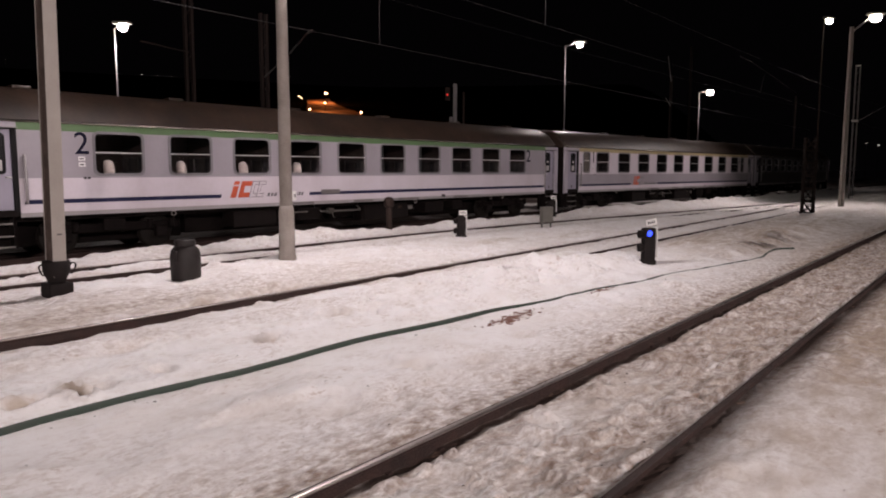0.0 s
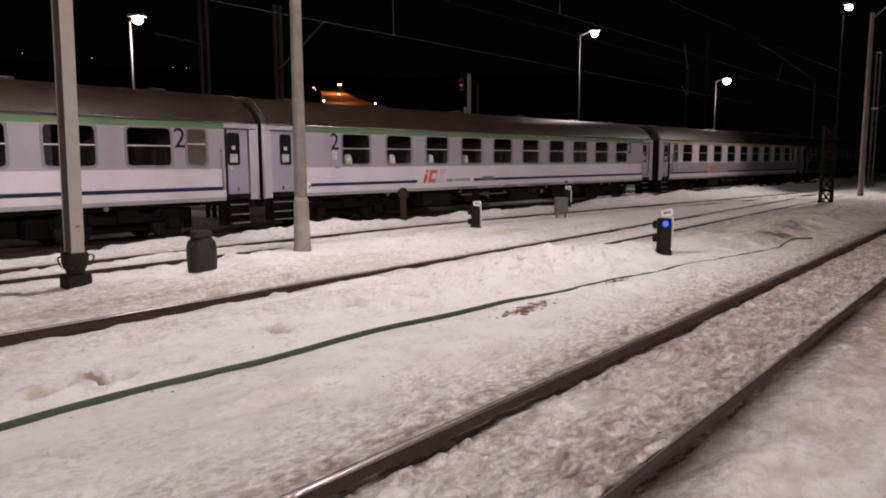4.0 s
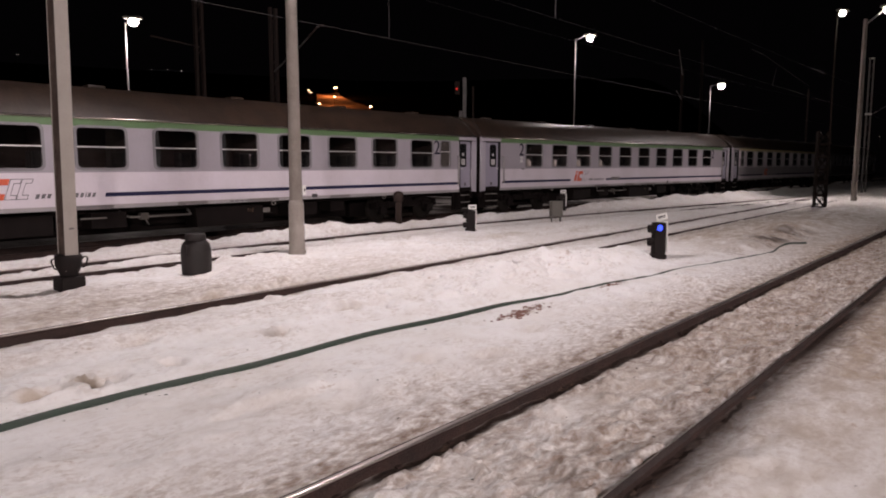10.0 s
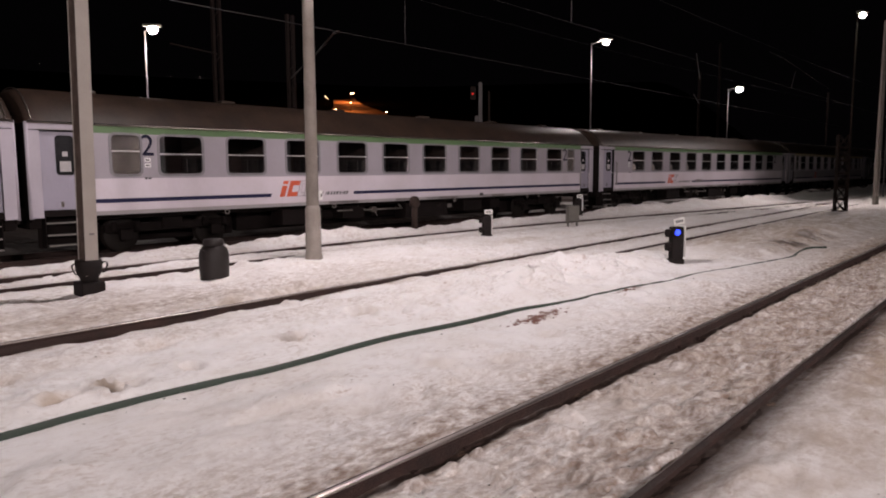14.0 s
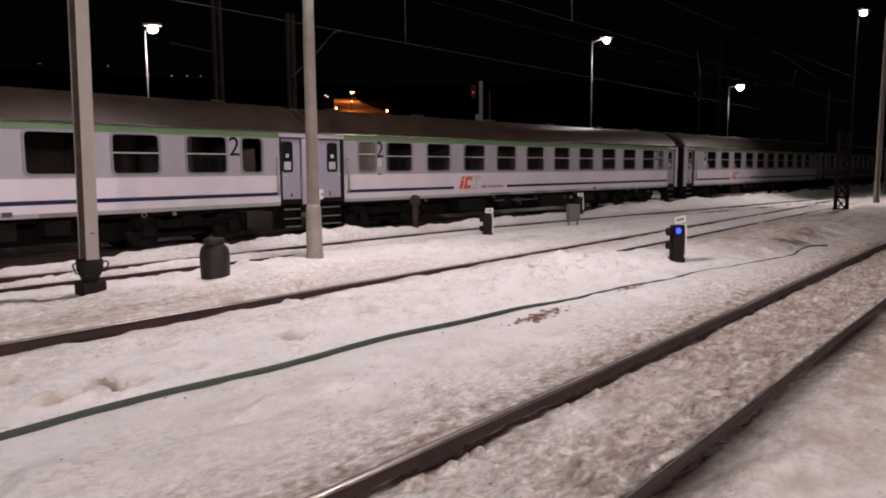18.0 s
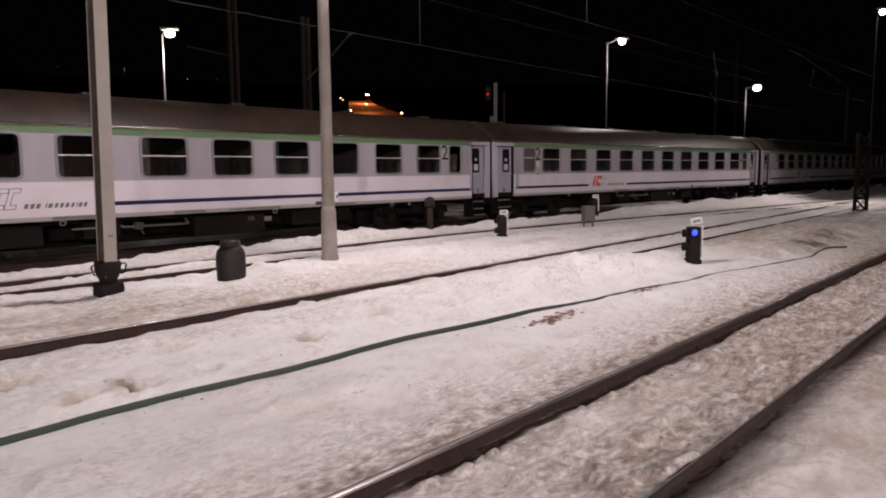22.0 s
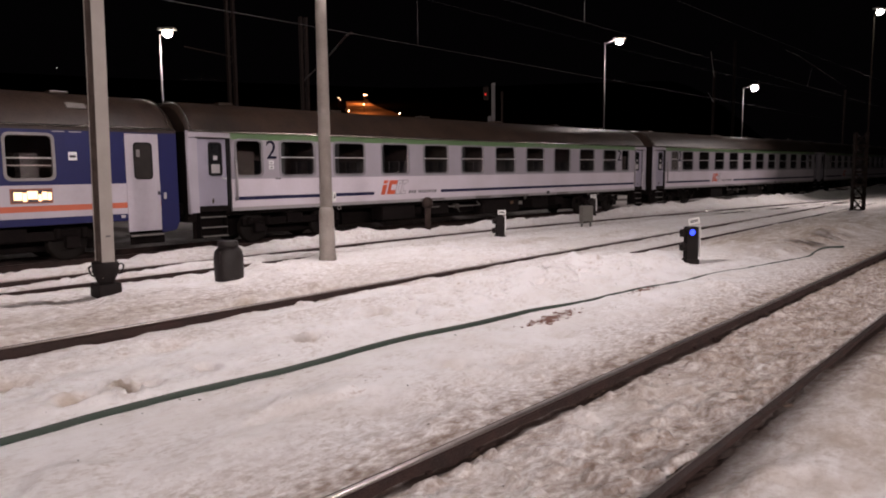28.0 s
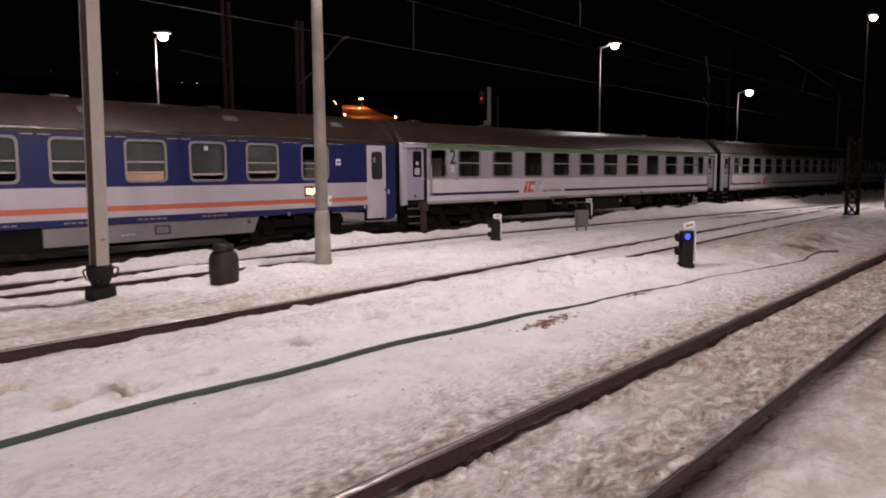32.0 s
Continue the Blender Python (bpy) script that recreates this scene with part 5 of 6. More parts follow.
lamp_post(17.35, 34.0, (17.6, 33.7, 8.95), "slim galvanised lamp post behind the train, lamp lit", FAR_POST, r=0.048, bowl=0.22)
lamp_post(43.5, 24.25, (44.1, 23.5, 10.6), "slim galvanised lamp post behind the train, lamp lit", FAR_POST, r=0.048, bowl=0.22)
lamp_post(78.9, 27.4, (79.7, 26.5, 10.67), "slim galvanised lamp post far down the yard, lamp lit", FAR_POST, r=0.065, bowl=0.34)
lamp_post(50.6, 9.95, (51.1, 9.77, 11.5), "dark lamp post beyond the lattice mast, lamp lit", DARK_MAST, r=0.05, bowl=0.2, light=False)
beam_at("lamp_light", 50.3, 10.15, 10.9, YARD_POWER * 1.9, WHITE, -62, 48, 0.9, 48)
for x, y, k, yaw, half in ((-21, -15, 0.99, 34, 36), (-11, -15, 0.99, 26, 36), (7.6, -21, 0.57, 1, 40), (17.6, -21, 0.57, -10, 40), (44, -18, 0.03, 0, 70)):
    lamp_post(x, y - 1.2, (x, y, 11.0), "platform lamp post with a lit lantern", GALV, light=False)
    beam_at("lamp_light", x, y, 10.35, PLATFORM_POWER * k, WHITE, yaw, half, 0.4)


def tall_post(x, y, height, foot, head):
    """A tapered twin-leg concrete post with a lantern on an arm."""
    p = thing("lamp_post", "tall tapered concrete lamp post, lamp lit", "lamp post", pose(x, y, 0, 0, 0, -50), group="yard lamps")
    for s in (-1, 1):
        bm = bmesh.new()
        w = foot / 2
        rings = []
        for z, k in ((-0.2, 1.0), (height, 0.62)):
            rings.append([bm.verts.new((s * w * k * 0.62 + a * w * k * 0.36, b * w * k, z)) for a, b in ((-1, -1), (1, -1), (1, 1), (-1, 1))])
        for i in range(4):
            bm.faces.new((rings[0][i], rings[0][(i + 1) % 4], rings[1][(i + 1) % 4], rings[1][i]))
        bm.faces.new(rings[1])
        part("leg", bm, CONCRETE, p)
    part("web", box(-foot * 0.16, -foot * 0.14, -0.2, foot * 0.16, foot * 0.14, height - 0.05), CONCRETE, p)
    inv = p.matrix_basis.inverted()
    h = inv @ Vector(head)
    part("arm", rod((0, 0, height - 0.3), (h.x * 0.92, h.y * 0.92, h.z + 0.1), 0.04, 0.035, 8), GALV, p)
    lan = part("lantern", box(-0.45, -0.2, 0.0, 0.45, 0.2, 0.12, 0.04), GREY_BOX, p, "flat grey lantern", Matrix.Translation((h.x, h.y, h.z + 0.06)))
    part("bowl", lathe([(0.24, 0.0), (0.28, -0.08), (0.26, -0.2), (0.17, -0.3), (0.04, -0.34)], 16), LAMP_GLOW, lan, "glowing lamp bowl")
    beam_at("lamp_light", head[0], head[1], head[2] - 0.6, YARD_POWER * 2.2, WHITE, -55, 52, 0.9, 30)


tall_post(43.7, 7.24, 9.65, 0.23, (45.4, 6.42, 10.35))


def hbeam_mast(x, y, height):
    """A catenary mast of rolled steel, bolted to a dark footing."""
    m = thing("catenary_mast", "pale steel catenary mast on a black footing in the snow", "catenary mast", pose(x, y, 0, 0.8, 0.65, 0))
    z0 = ground_z(x, y) - 0.15
    part("footing", box(-0.19, -0.20, z0, 0.19, 0.20, 0.24, 0.04), BLACKISH, m, "black footing block")
    part("footing_sleeve", lathe([(0.15, 0.23), (0.145, 0.27), (0.19, 0.36), (0.22, 0.44), (0.225, 0.58), (0.19, 0.60)], 8), BLACKISH, m)
    lug = ring_frame(-0.055, -0.10, 0.055, 0.10, 0.017, 0.05, -0.013, 0.013)
    lug_me = mesh_of("lug", lug, BLACKISH)
    for s in (-1, 1):
        part("lug", lug_me, None, m, m=pose(s * 0.225, -0.05, 0.46, 0, s * 22, 0))
    for y0, y1 in ((-0.145, -0.127), (0.127, 0.145)):
        part("flange", box(-0.105, y0, 0.34, 0.105, y1, height, 0.004), POST_PAINT, m, "pale grey painted flange")
    # web, angles and battens take the shaded steel colour
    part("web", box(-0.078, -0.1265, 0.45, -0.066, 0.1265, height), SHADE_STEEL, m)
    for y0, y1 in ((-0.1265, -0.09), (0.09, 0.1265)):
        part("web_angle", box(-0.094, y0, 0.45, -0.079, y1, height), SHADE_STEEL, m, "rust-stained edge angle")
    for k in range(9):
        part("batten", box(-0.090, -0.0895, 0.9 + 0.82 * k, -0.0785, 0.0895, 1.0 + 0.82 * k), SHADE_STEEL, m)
    part("tag", box(-0.03, -0.149, 1.02, 0.05, -0.146, 1.05), C_SILLGRIME, m)
    return m


catenary_mast = hbeam_mast(5.03, 12.18, 8.5)
for z, end in ((5.60, 5.53), (7.0, 6.7)):
    part("cantilever", rod((0, -0.12, z), (-0.05, -3.25, end), 0.03, sides=8), SHADE_STEEL, catenary_mast)


def concrete_pole(x, y, height):
    p = thing("concrete_pole", "tapered grey concrete pole with a thicker sleeve at its foot", "pole", pose(x, y, 0))
    z0 = ground_z(x, y) - 0.2
    part("sleeve", lathe([(0.225, z0), (0.205, z0 + 0.26), (0.185, z0 + 0.32), (0.172, 1.17), (0.142, 1.27)], 20), CONCRETE, p)
    part("shaft", rod((0, 0, 1.2), (0, 0, height), 0.145, 0.10, 20), CONCRETE, p)
    part("plate", box(0.06, -0.16, 1.38, 0.17, -0.10, 1.60), WHITE_PAINT, p, "small white plate", pose(0, 0, 0, 0, 0, 10))
    part("plate_mark", box(0.10, -0.165, 1.45, 0.14, -0.161, 1.53), MARKS, p, m=pose(0, 0, 0, 0, 0, 10))
    part("hatch", box(-0.05, -0.175, 0.42, 0.05, -0.15, 0.78, 0.006), GALV, p, "narrow steel hatch cover", pose(0, 0, 0, 0, 0, 38))
    return p


pole = concrete_pole(10.45, 12.98, 10.0)
lantern = part("lantern", lathe([(0.10, 10.0), (0.30, 10.05), (0.33, 10.12), (0.30, 10.62), (0.34, 10.66), (0.12, 10.80)], 18), GREY_BOX, pole, "round post-top lantern")
part("bowl", lathe([(0.335, 10.14), (0.345, 10.2), (0.345, 10.5), (0.33, 10.58)], 18), LAMP_GLOW, lantern, "glowing lamp bowl")
light_at("lamp_light", 10.45, 12.6, 10.35, TALL_POWER, COOL, 0.3)


def drum(x, y):
    d = thing("plastic_drum", "black plastic drum with a screwed lid, sunk in snow", "drum", pose(x, y, 0))
    z0 = ground_z(x, y) - 0.12
    part("body", lathe([(0.262, z0), (0.272, z0 + 0.1), (0.284, 0.25), (0.282, 0.44), (0.258, 0.55), (0.20, 0.62), (0.178, 0.635)], 28), PLASTIC, d)
    part("lid", lathe([(0.19, 0.63), (0.198, 0.64), (0.198, 0.72), (0.18, 0.75), (0.05, 0.755)], 28), PLASTIC, d, "ribbed screw lid")
    for a in (200, 20):
        part("handle", box(0.25, -0.035, 0.34, 0.312, 0.035, 0.56, 0.02), PLASTIC, d, m=pose(0, 0, 0, 0, 0, a))
    return d


drum(7.45, 12.3)


def dwarf_signal(x, y, height, lit, yaw, label, tilt=0):
    """A dwarf signal: dark case with hooded lenses, white side board and a number plate turned to bars."""
    s = thing("dwarf_signal", label, "signal", pose(x, y, 0, 0, 0, yaw), group="dwarf signals")
    z0 = ground_z(x, y) - 0.1
    part("foot", box(-0.15, -0.13, z0, 0.15, 0.13, z0 + 0.17, 0.02), BLACKISH, s)
    part("case", box(-0.13, -0.10, z0 + 0.15, 0.13, 0.10, height, 0.03), BLACKISH, s)
    part("white_board", box(0.132, -0.14, z0 + 0.22, 0.158, 0.14, height + 0.03, 0.006), WHITE_PAINT, s, "white edge board")
    for k, z in enumerate((height - 0.14, height - 0.44)):
        part("hood", lathe([(0.085, 0), (0.09, -0.10), (0.07, -0.10), (0.06, -0.01)], 14, "y"), BLACKISH, s, m=pose(-0.13, 0, z, 0, 0, -90))
    if lit:
        part("lens_rim", lathe([(0.105, 0.0), (0.11, -0.05), (0.09, -0.05), (0.085, 0.0)], 18, "y"), BLACKISH, s, m=pose(-0.02, -0.098, height - 0.12))
        part("lens", lathe([(0.070, 0.0), (0.05, -0.028), (0.01, -0.04)], 18, "y"), BLUE_GLOW, s, "blue glowing lens", pose(-0.02, -0.099, height - 0.12))
    pl = part("number_plate", box(-0.13, -0.012, height + 0.05, 0.13, 0.012, height + 0.19, 0.004), WHITE_PAINT, s, "white number plate", pose(0.06, 0, 0, 0, 0, 0) @ Matrix.Translation((0, 0, height + 0.12)) @ pose(0, 0, 0, 0, -tilt, 0) @ Matrix.Translation((0, 0, -height - 0.12)))
    for k in range(4):
        part("plate_mark", box(-0.085 + 0.045 * k, -0.016, height + 0.09, -0.055 + 0.045 * k, -0.0125, height + 0.15), MARKS, pl)
    return s


dwarf_signal(17.7, 13.45, 0.63, False, -35, "unlit dark dwarf signal with a white edge board")
dwarf_signal(15.1, 6.25, 0.80, True, -40, "dwarf signal showing a blue light, white edge board", 12)
dwarf_signal(26.9, 15.5, 0.80, False, -35, "unlit dark dwarf signal beside the passing train")


def trackside_box(x, y):
    b = thing("trackside_cabinet", "grey sheet-metal cabinet on two thin legs", "cabinet", pose(x, y, 0, 0, 0, -30))
    z0 = ground_z(x, y) - 0.1
    part("case", box(-0.22, -0.12, 0.20, 0.22, 0.12, 0.76, 0.02), GREY_BOX, b)
    for u in (-0.18, 0.18):
        part("leg", box(u - 0.025, -0.025, z0, u + 0.025, 0.025, 0.22), GREY_BOX, b)
    part("door_edge", box(-0.19, -0.127, 0.23, 0.19, -0.1205, 0.73, 0.002), GREY_BOX, b)
    return b


trackside_box(22.5, 13.2)


def hydrant(x, y):
    h = thing("rusty_standpipe", "rust-brown standpipe with a domed hood in the snow bank", "standpipe", pose(x, y, 0))
    z0 = ground_z(x, y) - 0.2
    part("stem", rod((0, 0, z0), (0, 0, 1.05), 0.11, 0.10, 14), RUSTY, h)
    part("hood", lathe([(0.14, 0.84), (0.175, 0.89), (0.18, 1.02), (0.155, 1.12), (0.08, 1.18), (0.02, 1.19)], 20), RUSTY, h, "rusty domed hood")
    return h


hydrant(17.5, 16.35)


def hose():
    """A green hose across the snow."""
    xs = np.arange(-3.5, 20.50, 0.08)
    ys = hose_y(xs)
    ys = np.convolve(np.pad(ys, 4, mode="edge"), np.ones(9) / 9, mode="valid")
    zs = snow_height(xs, ys)
    zs = np.maximum(np.convolve(np.pad(zs, 3, mode="edge"), np.ones(7) / 7, mode="valid"), zs - 0.02) + 0.018 - 0.034 * smooth(7.6, 10.2, xs) - 0.004 * smooth(12, 14, xs) + 0.026 * smooth(18.6, 20, xs)
    zs = zs - 0.026 * smooth(10.4, 10.9, xs) * (1 - smooth(18.3, 19, xs)) * smooth(0.02, 0.10, lumps(xs, 0 * xs, 0.45, 139, 2) + 0.10 * bump_at(xs, 0, 11.0, 0, 0.35, 1) - 0.08 * bump_at(xs, 0, 11.9, 0, 0.5, 1))
    zs = np.maximum(zs, snow_height(xs, ys) - 0.029)
    cu = bpy.data.curves.new("hose", "CURVE")
    cu.dimensions, cu.bevel_depth, cu.bevel_resolution = "3D", 0.036, 3
    sp = cu.splines.new("POLY")
    sp.points.add(len(xs) - 1)
    for p, x, y, z in zip(sp.points, xs, ys, zs):
        p.co = (x, y, z, 1)
    ob = bpy.data.objects.new("hose", cu)
    me = bpy.data.meshes.new_from_object(ob)
    bpy.data.objects.remove(ob)
    me.materials.clear()
    me.materials.append(HOSE)
    me.polygons.foreach_set("use_smooth", np.ones(len(me.polygons), bool))
    tagged(new("hose", me), "long dark green rubber hose lying across the snow", "hose")


hose()


def lattice_mast(x, y, height, size, label, mat, yaw=0):
    m = thing("lattice_mast", label, "lattice mast", pose(x, y, 0, 0, 0, yaw))
    z0 = ground_z(x, y) - 0.2
    for sx in (-1, 1):
        for sy in (-1, 1):
            part("corner_leg", box(sx * size - 0.04, sy * size - 0.04, z0, sx * size + 0.04, sy * size + 0.04, height), mat, m)
    n = max(1, int(height / (size * 2.4)))
    for k in range(n):
        a, b = z0 + 0.2 + (height - z0 - 0.2) * k / n, z0 + 0.2 + (height - z0 - 0.2) * (k + 1) / n
        for s in (-1, 1):
            for e in (-1, 1):
                part("brace", rod((-e * size, s * size, a), (e * size, s * size, b), 0.02, sides=4), mat, m)
                part("brace", rod((s * size, -e * size, a), (s * size, e * size, b), 0.02, sides=4), mat, m)
            if k:
                part("batten_plate", box(-size, s * size - 0.012, a - 0.05, size, s * size + 0.012, a + 0.05), mat, m)
                part("batten_plate", box(s * size - 0.012, -size, a - 0.05, s * size + 0.012, size, a + 0.05), mat, m)
    part("foot_plate", box(-size - 0.07, -size - 0.07, z0, size + 0.07, size + 0.07, z0 + 0.26, 0.02), mat, m)
    return m


lattice_mast(35.75, 7.28, 3.55, 0.225, "dark rusty lattice mast standing in the snow", DARK_MAST, 20)


def far_signal_frame(x, y):
    m = thing("ladder_mast", "slim pale lattice mast with a stay wire", "mast", pose(x, y, 0, 0, 0, -52))
    for s in (-0.2, 0.2):
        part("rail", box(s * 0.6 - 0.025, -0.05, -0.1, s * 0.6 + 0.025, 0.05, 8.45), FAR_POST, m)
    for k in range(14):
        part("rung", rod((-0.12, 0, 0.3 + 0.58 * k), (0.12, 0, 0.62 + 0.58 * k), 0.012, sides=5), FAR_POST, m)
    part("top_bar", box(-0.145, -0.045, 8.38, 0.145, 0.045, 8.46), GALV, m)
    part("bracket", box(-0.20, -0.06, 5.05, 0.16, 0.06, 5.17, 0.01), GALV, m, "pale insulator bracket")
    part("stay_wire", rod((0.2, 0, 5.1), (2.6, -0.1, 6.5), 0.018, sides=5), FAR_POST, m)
    return m


far_signal_frame(50.3, 7.85)


# ---- overhead line ----
def wire(name, pts, r, label, mat=None):
    bm = bmesh.new()
    prev = None
    for p in pts:
        x, y, z = p
        ax = (0, 1, 0) if len(pts) > 2 else (1, 0, 0)
        up = (0, 0, 1) if len(pts) > 2 else (0, 1, 0)
        ring = [bm.verts.new(Vector(p) + r * (math.cos(1.2566 * k) * Vector(ax) + math.sin(1.2566 * k) * Vector(up))) for k in range(5)]
        if prev:
            for k in range(5):
                bm.faces.new((prev[k], prev[(k + 1) % 5], ring[(k + 1) % 5], ring[k]))
        prev = ring
    return tagged(new(name, mesh_of(name, bm, mat or DULL_WIRE)), label, "wire")


def catenary(y_of, z, xs, supports, label, r, mat=None):
    """A contact wire with its sagging carrier above and droppers between them."""
    wire("contact_wire", [(x, float(y_of(x)), z) for x in xs], r, label, mat)
    a, b = supports
    sag = lambda x: z + 1.35 + 0.5 * (2 * (x - a) / (b - a) - 1) ** 2
    wire("carrier_wire", [(x, float(y_of(x)), sag(x)) for x in xs if a <= x <= b], 0.004, "thin carrier wire above a contact wire", DIM_WIRE)
    return sag


sag = catenary(lambda x: 14.75, 5.73, [-20 + 4.0 * k for k in range(24)], (-20, 68), "bright contact wire over the far siding", 0.0065)
for x in (6.0, 15.45):
    wire("dropper", [(x, 14.75, 5.73), (x, 14.75, sag(x))], 0.007, "thin dropper wire hanging from the carrier")
sag2 = catenary(lambda x: 9.0, 5.53, [-20 + 4.0 * k for k in range(24)], (-20, 68), "contact wire over the middle track", 0.004, DIM_WIRE)
wire("dropper", [(15.15, 9.0, 5.53), (15.15, 9.0, sag2(15.15))], 0.006, "thin dropper wire hanging from the carrier")


def far_mast(x, y, z1, arms, label):
    m = thing("catenary_mast", label, "catenary mast", pose(x, y, 0), group="far masts")
    for s in (-0.13, 0.13):
        part("leg", box(s - 0.05, -0.07, -0.2, s + 0.05, 0.07, z1), FAR_RUST, m)
    for k in range(int(z1 / 0.8)):
        part("brace", rod((-0.13, 0, 0.3 + 0.8 * k), (0.13, 0, 0.7 + 0.8 * k), 0.02, sides=4), FAR_RUST, m)
    for a, b in arms:
        part("cantilever", rod((a[0] - x, a[1] - y, a[2]), (b[0] - x, b[1] - y, b[2]), 0.03, sides=6), FAR_RUST if x < 40 else FAR_POST, m)
    return m


far_mast(14.7, 23.5, 8.4, (((14.7, 23.5, 6.3), (12.6, 23.0, 6.35)),), "dark lattice catenary mast behind the train")
far_mast(18.0, 23.5, 8.2, (((18.0, 23.5, 5.75), (15.5, 18.9, 5.89)), ((15.5, 18.9, 5.89), (13.2, 15.3, 5.80)), ((13.2, 15.3, 5.80), (12.9, 14.75, 5.74))),
         "dark lattice catenary mast with a long cantilever arm")
far_mast(60.7, 23.5, 10.2, (((60.7, 23.5, 9.6), (57.0, 22.4, 11.2)), ((60.7, 23.5, 7.6), (56.2, 22.2, 7.9))), "dark catenary mast far behind the train")
far_mast(65.3, 23.5, 13.2, (), "tall dark mast far behind the train")
far_mast(84.0, 18.8, 10.0, (((84.5, 18.9, 10.4), (67.5, 18.9, 11.7)), ((67.5, 18.9, 11.7), (64.1, 18.9, 11.75)), ((71.8, 18.9, 11.0), (70.6, 18.9, 9.3))),
         "far mast with a long slanting arm over the tracks")


def far_signal(x, y):
    """A tall main signal showing red behind the train."""
    s = thing("main_signal", "tall grey signal post showing a red light", "signal", pose(x, y, 0, 0, 0, -52))
    part("post", box(-0.10, -0.1, -0.2, 0.10, 0.1, 6.75, 0.02), FAR_POST, s)
    part("head", box(-0.54, -0.10, 5.85, -0.26, 0.05, 6.55, 0.03), DARK_MAST, s)
    part("lens", lathe([(0.055, 0), (0.04, -0.03), (0.02, -0.04)], 14, "y"), RED_GLOW, s, "red glowing lens", pose(-0.42, -0.12, 6.15))
    part("cabinet", box(-0.40, -0.14, 4.30, -0.11, 0.1, 4.62, 0.02), FAR_POST, s, "pale equipment box")
    part("cabinet", box(-0.30, -0.13, 4.66, -0.11, 0.08, 4.98, 0.02), FAR_POST, s, "pale equipment box")
    part("second_post", box(0.42, -0.06, -0.2, 0.52, 0.04, 6.3), DARK_MAST, s)
    return s


far_signal(31.0, 24.0)


# ---- far hill: floodlit slope and house lights ----
def hill_z(x, y):
    """The hill north of the yard, climbing away from the tracks."""
    x, y = np.asarray(x, float), np.asarray(y, float)
    r = np.hypot(x, y)
    rise = np.clip(r - 112, 0, None) * 0.172 * (1 - 0.45 * smooth(330, 900, r))
    side = smooth(0.22, 0.42, y / np.maximum(r, 1))
    return -2.5 + rise * side * (1 + 0.16 * (lattice_noise(x / 140, y / 140, 77) - 0.5))


def meet_hill(direction):
    """Where a way from the camera meets the hill."""
    d = Vector(direction)
    for k in range(110, 1400):
        if float(hill_z(d.x * k, d.y * k)) > CAM_H + d.z * k:
            return Vector((d.x * k, d.y * k, float(hill_z(d.x * k, d.y * k))))
    return Vector((d.x * 250, d.y * 250, -0.1))


def hill():
    xs, ys = np.linspace(-700, 1100, 121), np.linspace(30, 1100, 91)
    X, Y = np.meshgrid(xs, ys, indexing="ij")
    Z = hill_z(X, Y)
    me = bpy.data.meshes.new("far_hill")
    ny = len(ys)
    faces = [(i * ny + j, (i + 1) * ny + j, (i + 1) * ny + j + 1, i * ny + j + 1) for i in range(len(xs) - 1) for j in range(ny - 1)]
    me.from_pydata(np.stack([X, Y, Z], -1).reshape(-1, 3).tolist(), [], faces)
    me.materials.append(FOREST)
    tagged(new("far_hill", me), "dark wooded hill on the night horizon", "hill", kind="structure")


FOREST = material("dark_far_wood", (0.012, 0.012, 0.011), 0.95, 0, (0.006, 0.006, 0.006), 0.02, 0.8, spec=0.0)
SLOPE = material("trampled_slope_snow", (0.75, 0.74, 0.73), 0.8, 0, (0.05, 0.045, 0.04), 0.09, 1.0)
hill()


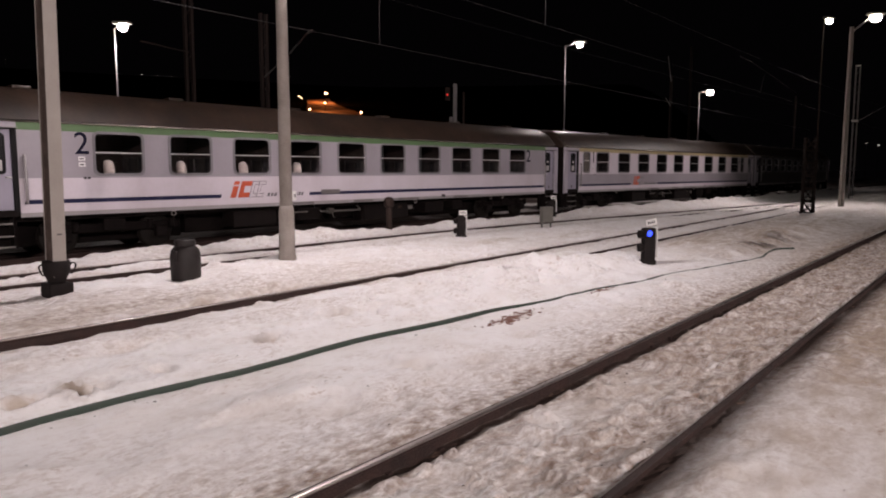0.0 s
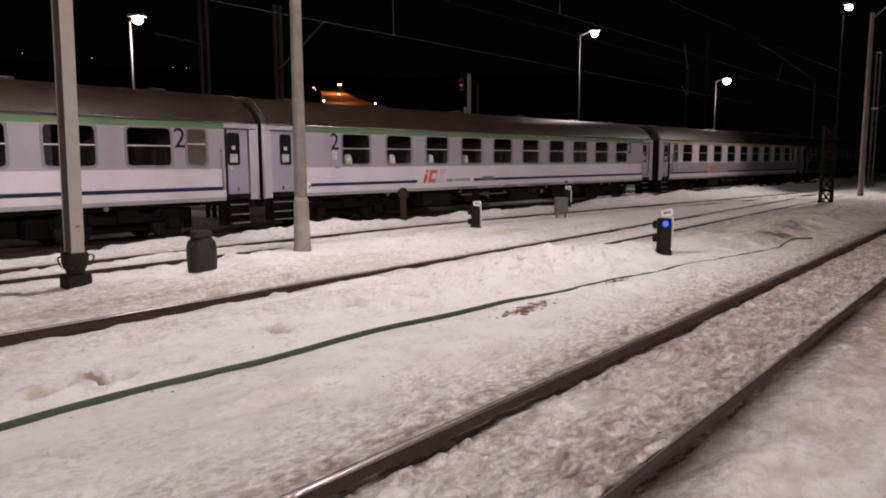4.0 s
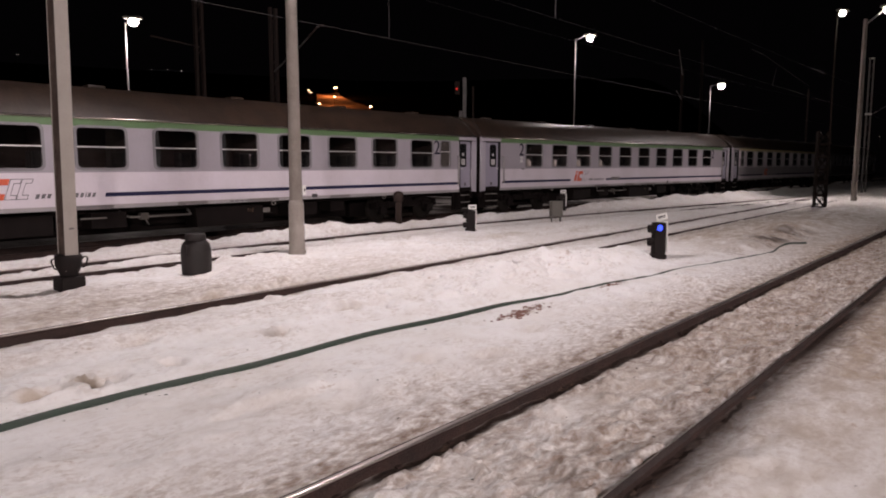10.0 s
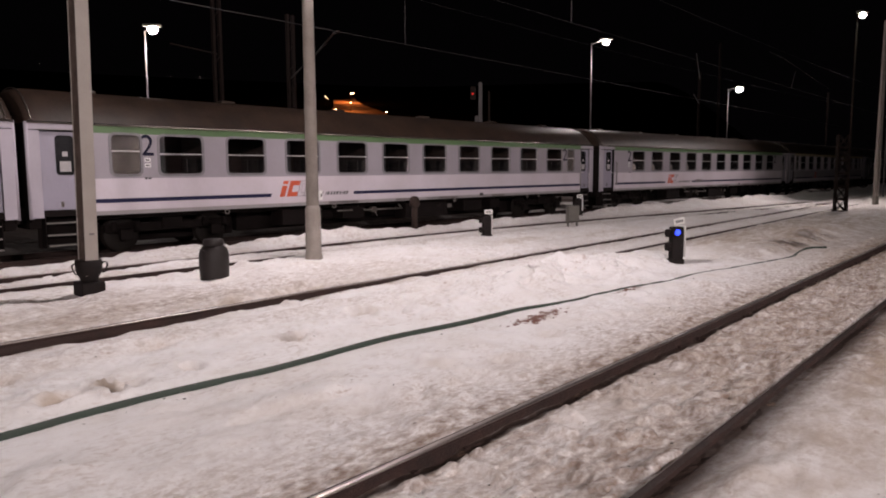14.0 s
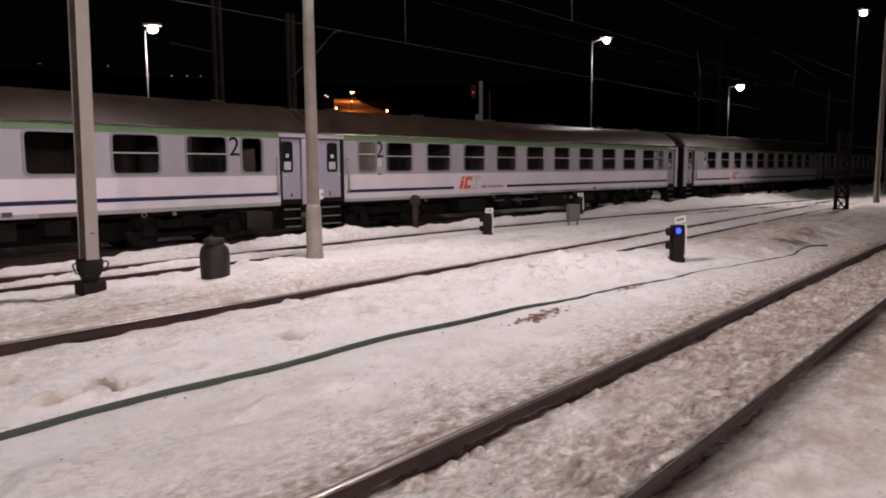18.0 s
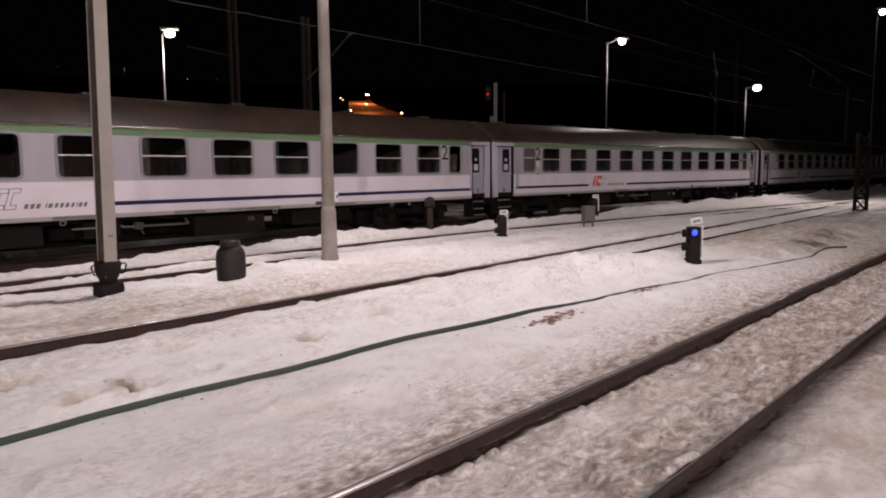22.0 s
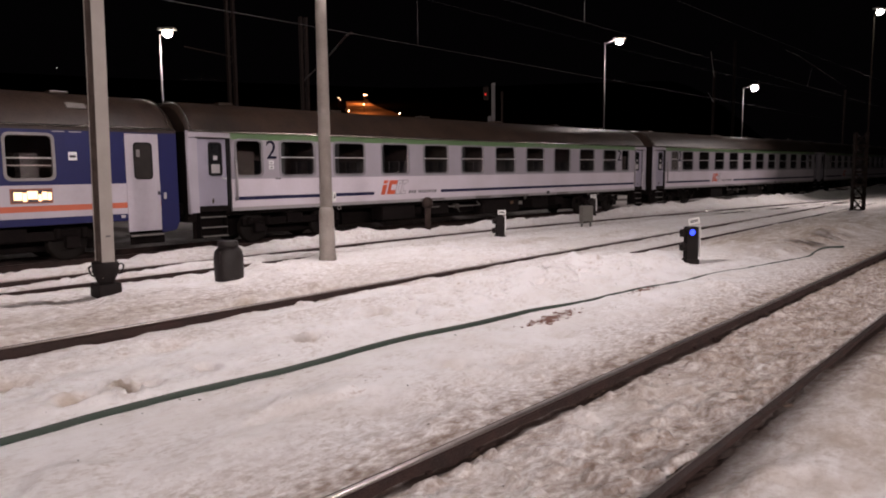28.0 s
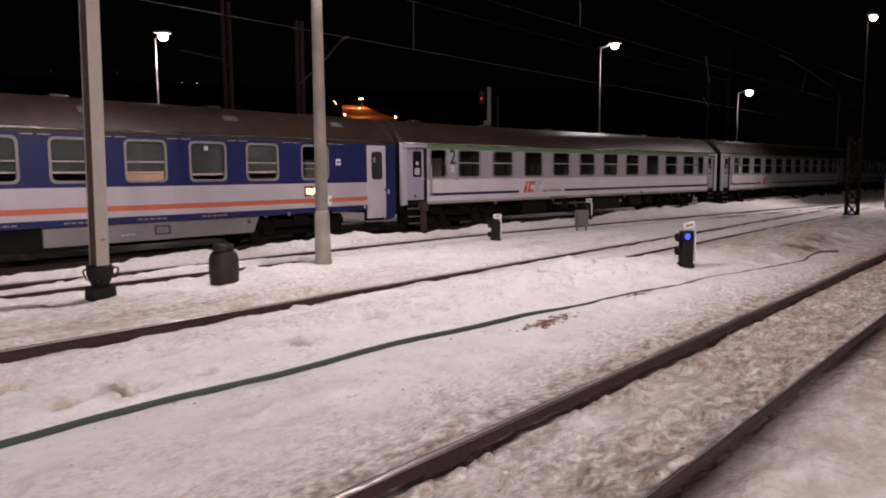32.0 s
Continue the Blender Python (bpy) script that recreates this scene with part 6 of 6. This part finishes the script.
def floodlit_slope():
    """A small ski slope among dark woods, lit by sodium lamps on poles."""
    a0 = math.atan2(0.743, 0.6693)
    bm = bmesh.new()
    grid = {}
    for i in range(25):
        for k in range(25):
            b = k / 24
            r = 205 + (112 + 14 * (i / 24 - 0.5)) * b
            s = 1 - i / 12
            high = max(0.0, (b - 0.4) / 0.6)
            rag = noise.noise(Vector((b * 9, float(i > 12) * 5, 3)))
            half = 0.024 + 0.006 * rag if s > 0 else 0.004 + 0.046 * (1 - high) ** 1.7 + 0.006 * rag
            ang = a0 + half * s
            x, y = r * math.cos(ang), r * math.sin(ang)
            grid[i, k] = bm.verts.new((x, y, float(hill_z(x, y)) + 0.5))
    for i in range(24):
        for k in range(24):
            bm.faces.new((grid[i, k], grid[i, k + 1], grid[i + 1, k + 1], grid[i + 1, k])).smooth = True
    tagged(new("ski_slope", mesh_of("ski_slope", bm, SLOPE)), "distant snow slope lit orange by floodlights", "ski slope", kind="structure")
    for d, s, power in (((0.6693, 0.743, 0.1050), 0.50, 2600), ((0.6715, 0.741, 0.1052), 0.45, 0), ((0.6690, 0.743, 0.0925), 0.36, 900), ((0.6535, 0.757, 0.0835), 0.42, 1500),
                        ((0.7047, 0.7095, 0.0800), 0.45, 1200), ((0.6430, 0.766, 0.1010), 0.28, 0), ((0.6450, 0.764, 0.0985), 0.24, 0)):
        base = meet_hill((d[0], d[1], d[2] - 0.014))
        k = math.hypot(base.x, base.y)
        z = CAM_H + d[2] * k - base.z
        f = thing("floodlight", "distant floodlight on a pole glowing orange", "floodlight", pose(*base), group="slope floodlights")
        part("pole", rod((0, 0, -0.5), (0, 0, z - s * 0.55), 0.10, sides=6), BLACKISH, f)
        part("lamp", lathe([(s * 0.3, z - s * 0.6), (s * 0.65, z - s * 0.25), (s * 0.65, z + s * 0.25), (s * 0.3, z + s * 0.6)], 10), ORANGE_GLOW, f, "glowing sodium lamp")
        if power:
            light_at("slope_light", base.x - d[0] * 2, base.y - d[1] * 2, base.z + z + 1.0, power * 1.35, (1.0, 0.22, 0.04), 0.5)


floodlit_slope()


def house_light(direction, size):
    d = Vector(direction)
    base = meet_hill((d.x, d.y, d.z - 0.012))
    k = math.hypot(base.x, base.y)
    z = CAM_H + d.z * k - base.z
    f = thing("far_house_lamp", "tiny distant light on the dark hillside", "lamp", pose(*base), group="distant lights")
    part("pole", rod((0, 0, -0.5), (0, 0, z - size), 0.06, sides=5), BLACKISH, f)
    part("lamp", lathe([(size * 0.4, z - size), (size, z - size * 0.4), (size, z + size * 0.4), (size * 0.4, z + size)], 8), WINDOW_GLOW, f)


for d in ((0.345, 0.939, 0.130), (0.413, 0.911, 0.130), (0.480, 0.877, 0.122), (0.497, 0.868, 0.122), (0.511, 0.8595, 0.122), (0.9917, 0.1284, 0.030), (0.990, 0.141, 0.033)):
    house_light(d, 0.10)


# ---- loose snow lumps and grit ----
def scatter(name, label, category, count, seed, where, size, mat, sink):
    """Many small uneven lumps half sunk in the snow, as one object."""
    rng = np.random.RandomState(seed)
    base = bmesh.new()
    bmesh.ops.create_icosphere(base, subdivisions=2 if size[1] > 0.1 else 1, radius=1)
    v0 = np.array([v.co[:] for v in base.verts])
    f0 = np.array([[v.index for v in f.verts] for f in base.faces])
    base.free()
    xy = where(rng, count)
    z = snow_height(xy[:, 0], xy[:, 1])
    r = size[0] + (size[1] - size[0]) * rng.rand(count) ** 2.2
    ang = rng.rand(count) * 6.283
    sh = rng.uniform(0.6, 1.3, (count, 1, 3)) * np.array([1.3, 1.0, 0.45])
    v = v0[None] * sh * rng.uniform(0.75, 1.2, (count, len(v0), 1)) * r[:, None, None]
    c, s = np.cos(ang)[:, None], np.sin(ang)[:, None]
    out = np.stack([v[..., 0] * c - v[..., 1] * s, v[..., 0] * s + v[..., 1] * c, v[..., 2]], -1)
    out += np.stack([xy[:, 0], xy[:, 1], z + r * sink], -1)[:, None, :]
    faces = (f0[None] + (np.arange(count) * len(v0))[:, None, None]).reshape(-1, 3)
    me = bpy.data.meshes.new(name)
    me.from_pydata(out.reshape(-1, 3).tolist(), [], faces.tolist())
    me.polygons.foreach_set("use_smooth", np.ones(len(me.polygons), bool))
    me.materials.append(mat)
    for key, f in (("soot_shade", snow_soot_shade), ("tan", snow_tan)) if mat is SNOW else ():
        me.attributes.new(key, "FLOAT", "POINT").data.foreach_set("value", np.repeat(f(xy[:, 0], xy[:, 1]), len(v0)))
    tagged(new(name, me), label, category, kind="stuff")


def in_bed(rng, n):
    return np.stack([0.8 + 24 * rng.rand(n) ** 1.4, NEAR[0] + 0.12 + 1.26 * rng.rand(n)], -1)


def by_rails(rng, n):
    x = 1 + 26 * rng.rand(n) ** 1.2
    k = rng.randint(0, 5, n)
    y = np.choose(k, [NEAR[1] + 0.08 + 0.5 * rng.rand(n) ** 2, mid_y(x) - 0.14 - 0.3 * rng.rand(n) ** 2, mid_y(x) + 0.10 + 0.2 * rng.rand(n), far_y(x) - 0.15 - 0.2 * rng.rand(n), side_y(x) - 0.5 - 0.9 * rng.rand(n)])
    return np.stack([x, y], -1)


def open_snow(rng, n):
    return np.stack([1.0 + 22 * rng.rand(n) ** 1.3, 3.7 + 4.4 * rng.rand(n)], -1)


def on_heap(rng, n):
    x = 7.2 + 8.3 * rng.rand(n)
    y = 6.35 + 1.45 * rng.rand(n) - 0.05 * (x - 11)
    return np.stack([x, np.maximum(y, hose_y(x) + 0.22)], -1)


def scrap_patch(rng, n):
    a = rng.rand(n) < 0.72
    return np.stack([np.where(a, 8.28 + 0.28 * rng.randn(n) + 0.12 * rng.choice([-2, 0, 1], n), 10.75 + 0.25 * rng.randn(n)), np.where(a, 5.33 + 0.075 * rng.randn(n), 5.25 + 0.08 * rng.randn(n))], -1)


scatter("snow_lumps", "small broken lumps of dirty snow between the near rails", "snow lumps", 420, 5, in_bed, (0.025, 0.08), SNOW, -0.28)
scatter("snow_lumps", "small broken lumps of snow thrown up beside the rails", "snow lumps", 420, 6, by_rails, (0.02, 0.07), SNOW, -0.2)
scatter("snow_clods", "heaped clods of clean refrozen snow between the tracks", "snow clods", 420, 15, on_heap, (0.06, 0.22), SNOW, -0.43)
scatter("grit", "dark grit and leaf scraps on the trodden snow", "grit", 150, 8, in_bed, (0.004, 0.016), WOOD, 0.1)
scatter("grit", "dark grit on the snow beside the near rail", "grit", 60, 9, open_snow, (0.004, 0.014), WOOD, 0.1)
scatter("leaf_scraps", "patch of rotten reddish-brown leaf scraps on the snow", "leaf scraps", 170, 12, scrap_patch, (0.015, 0.055), SCRAP, -0.15)


# ---- what moves ----
def motions():
    times = [0.5 * k for k in range(65)]
    fine = [0.3 * k for k in range(107)] + [32.0]
    for coach, sets, rear in CONSIST:
        rows = []
        for t in times:
            s = rear + run_length(t)
            (ax, ay), (bx, by) = on_track(s + 3.85), on_track(s + PITCH - 3.85)
            ang = math.atan2(by - ay, bx - ax)
            rows.append((t, pose(ax - 3.85 * math.cos(ang), ay - 3.85 * math.sin(ang), 0, 0, 0, math.degrees(ang))))
        walk(coach, rows)
        for w in sets:
            x, _, z = w.location
            walk(w, [(t, pose(x, 0, z, 0, math.degrees(run_length(t) / 0.46), 0)) for t in fine])


motions()
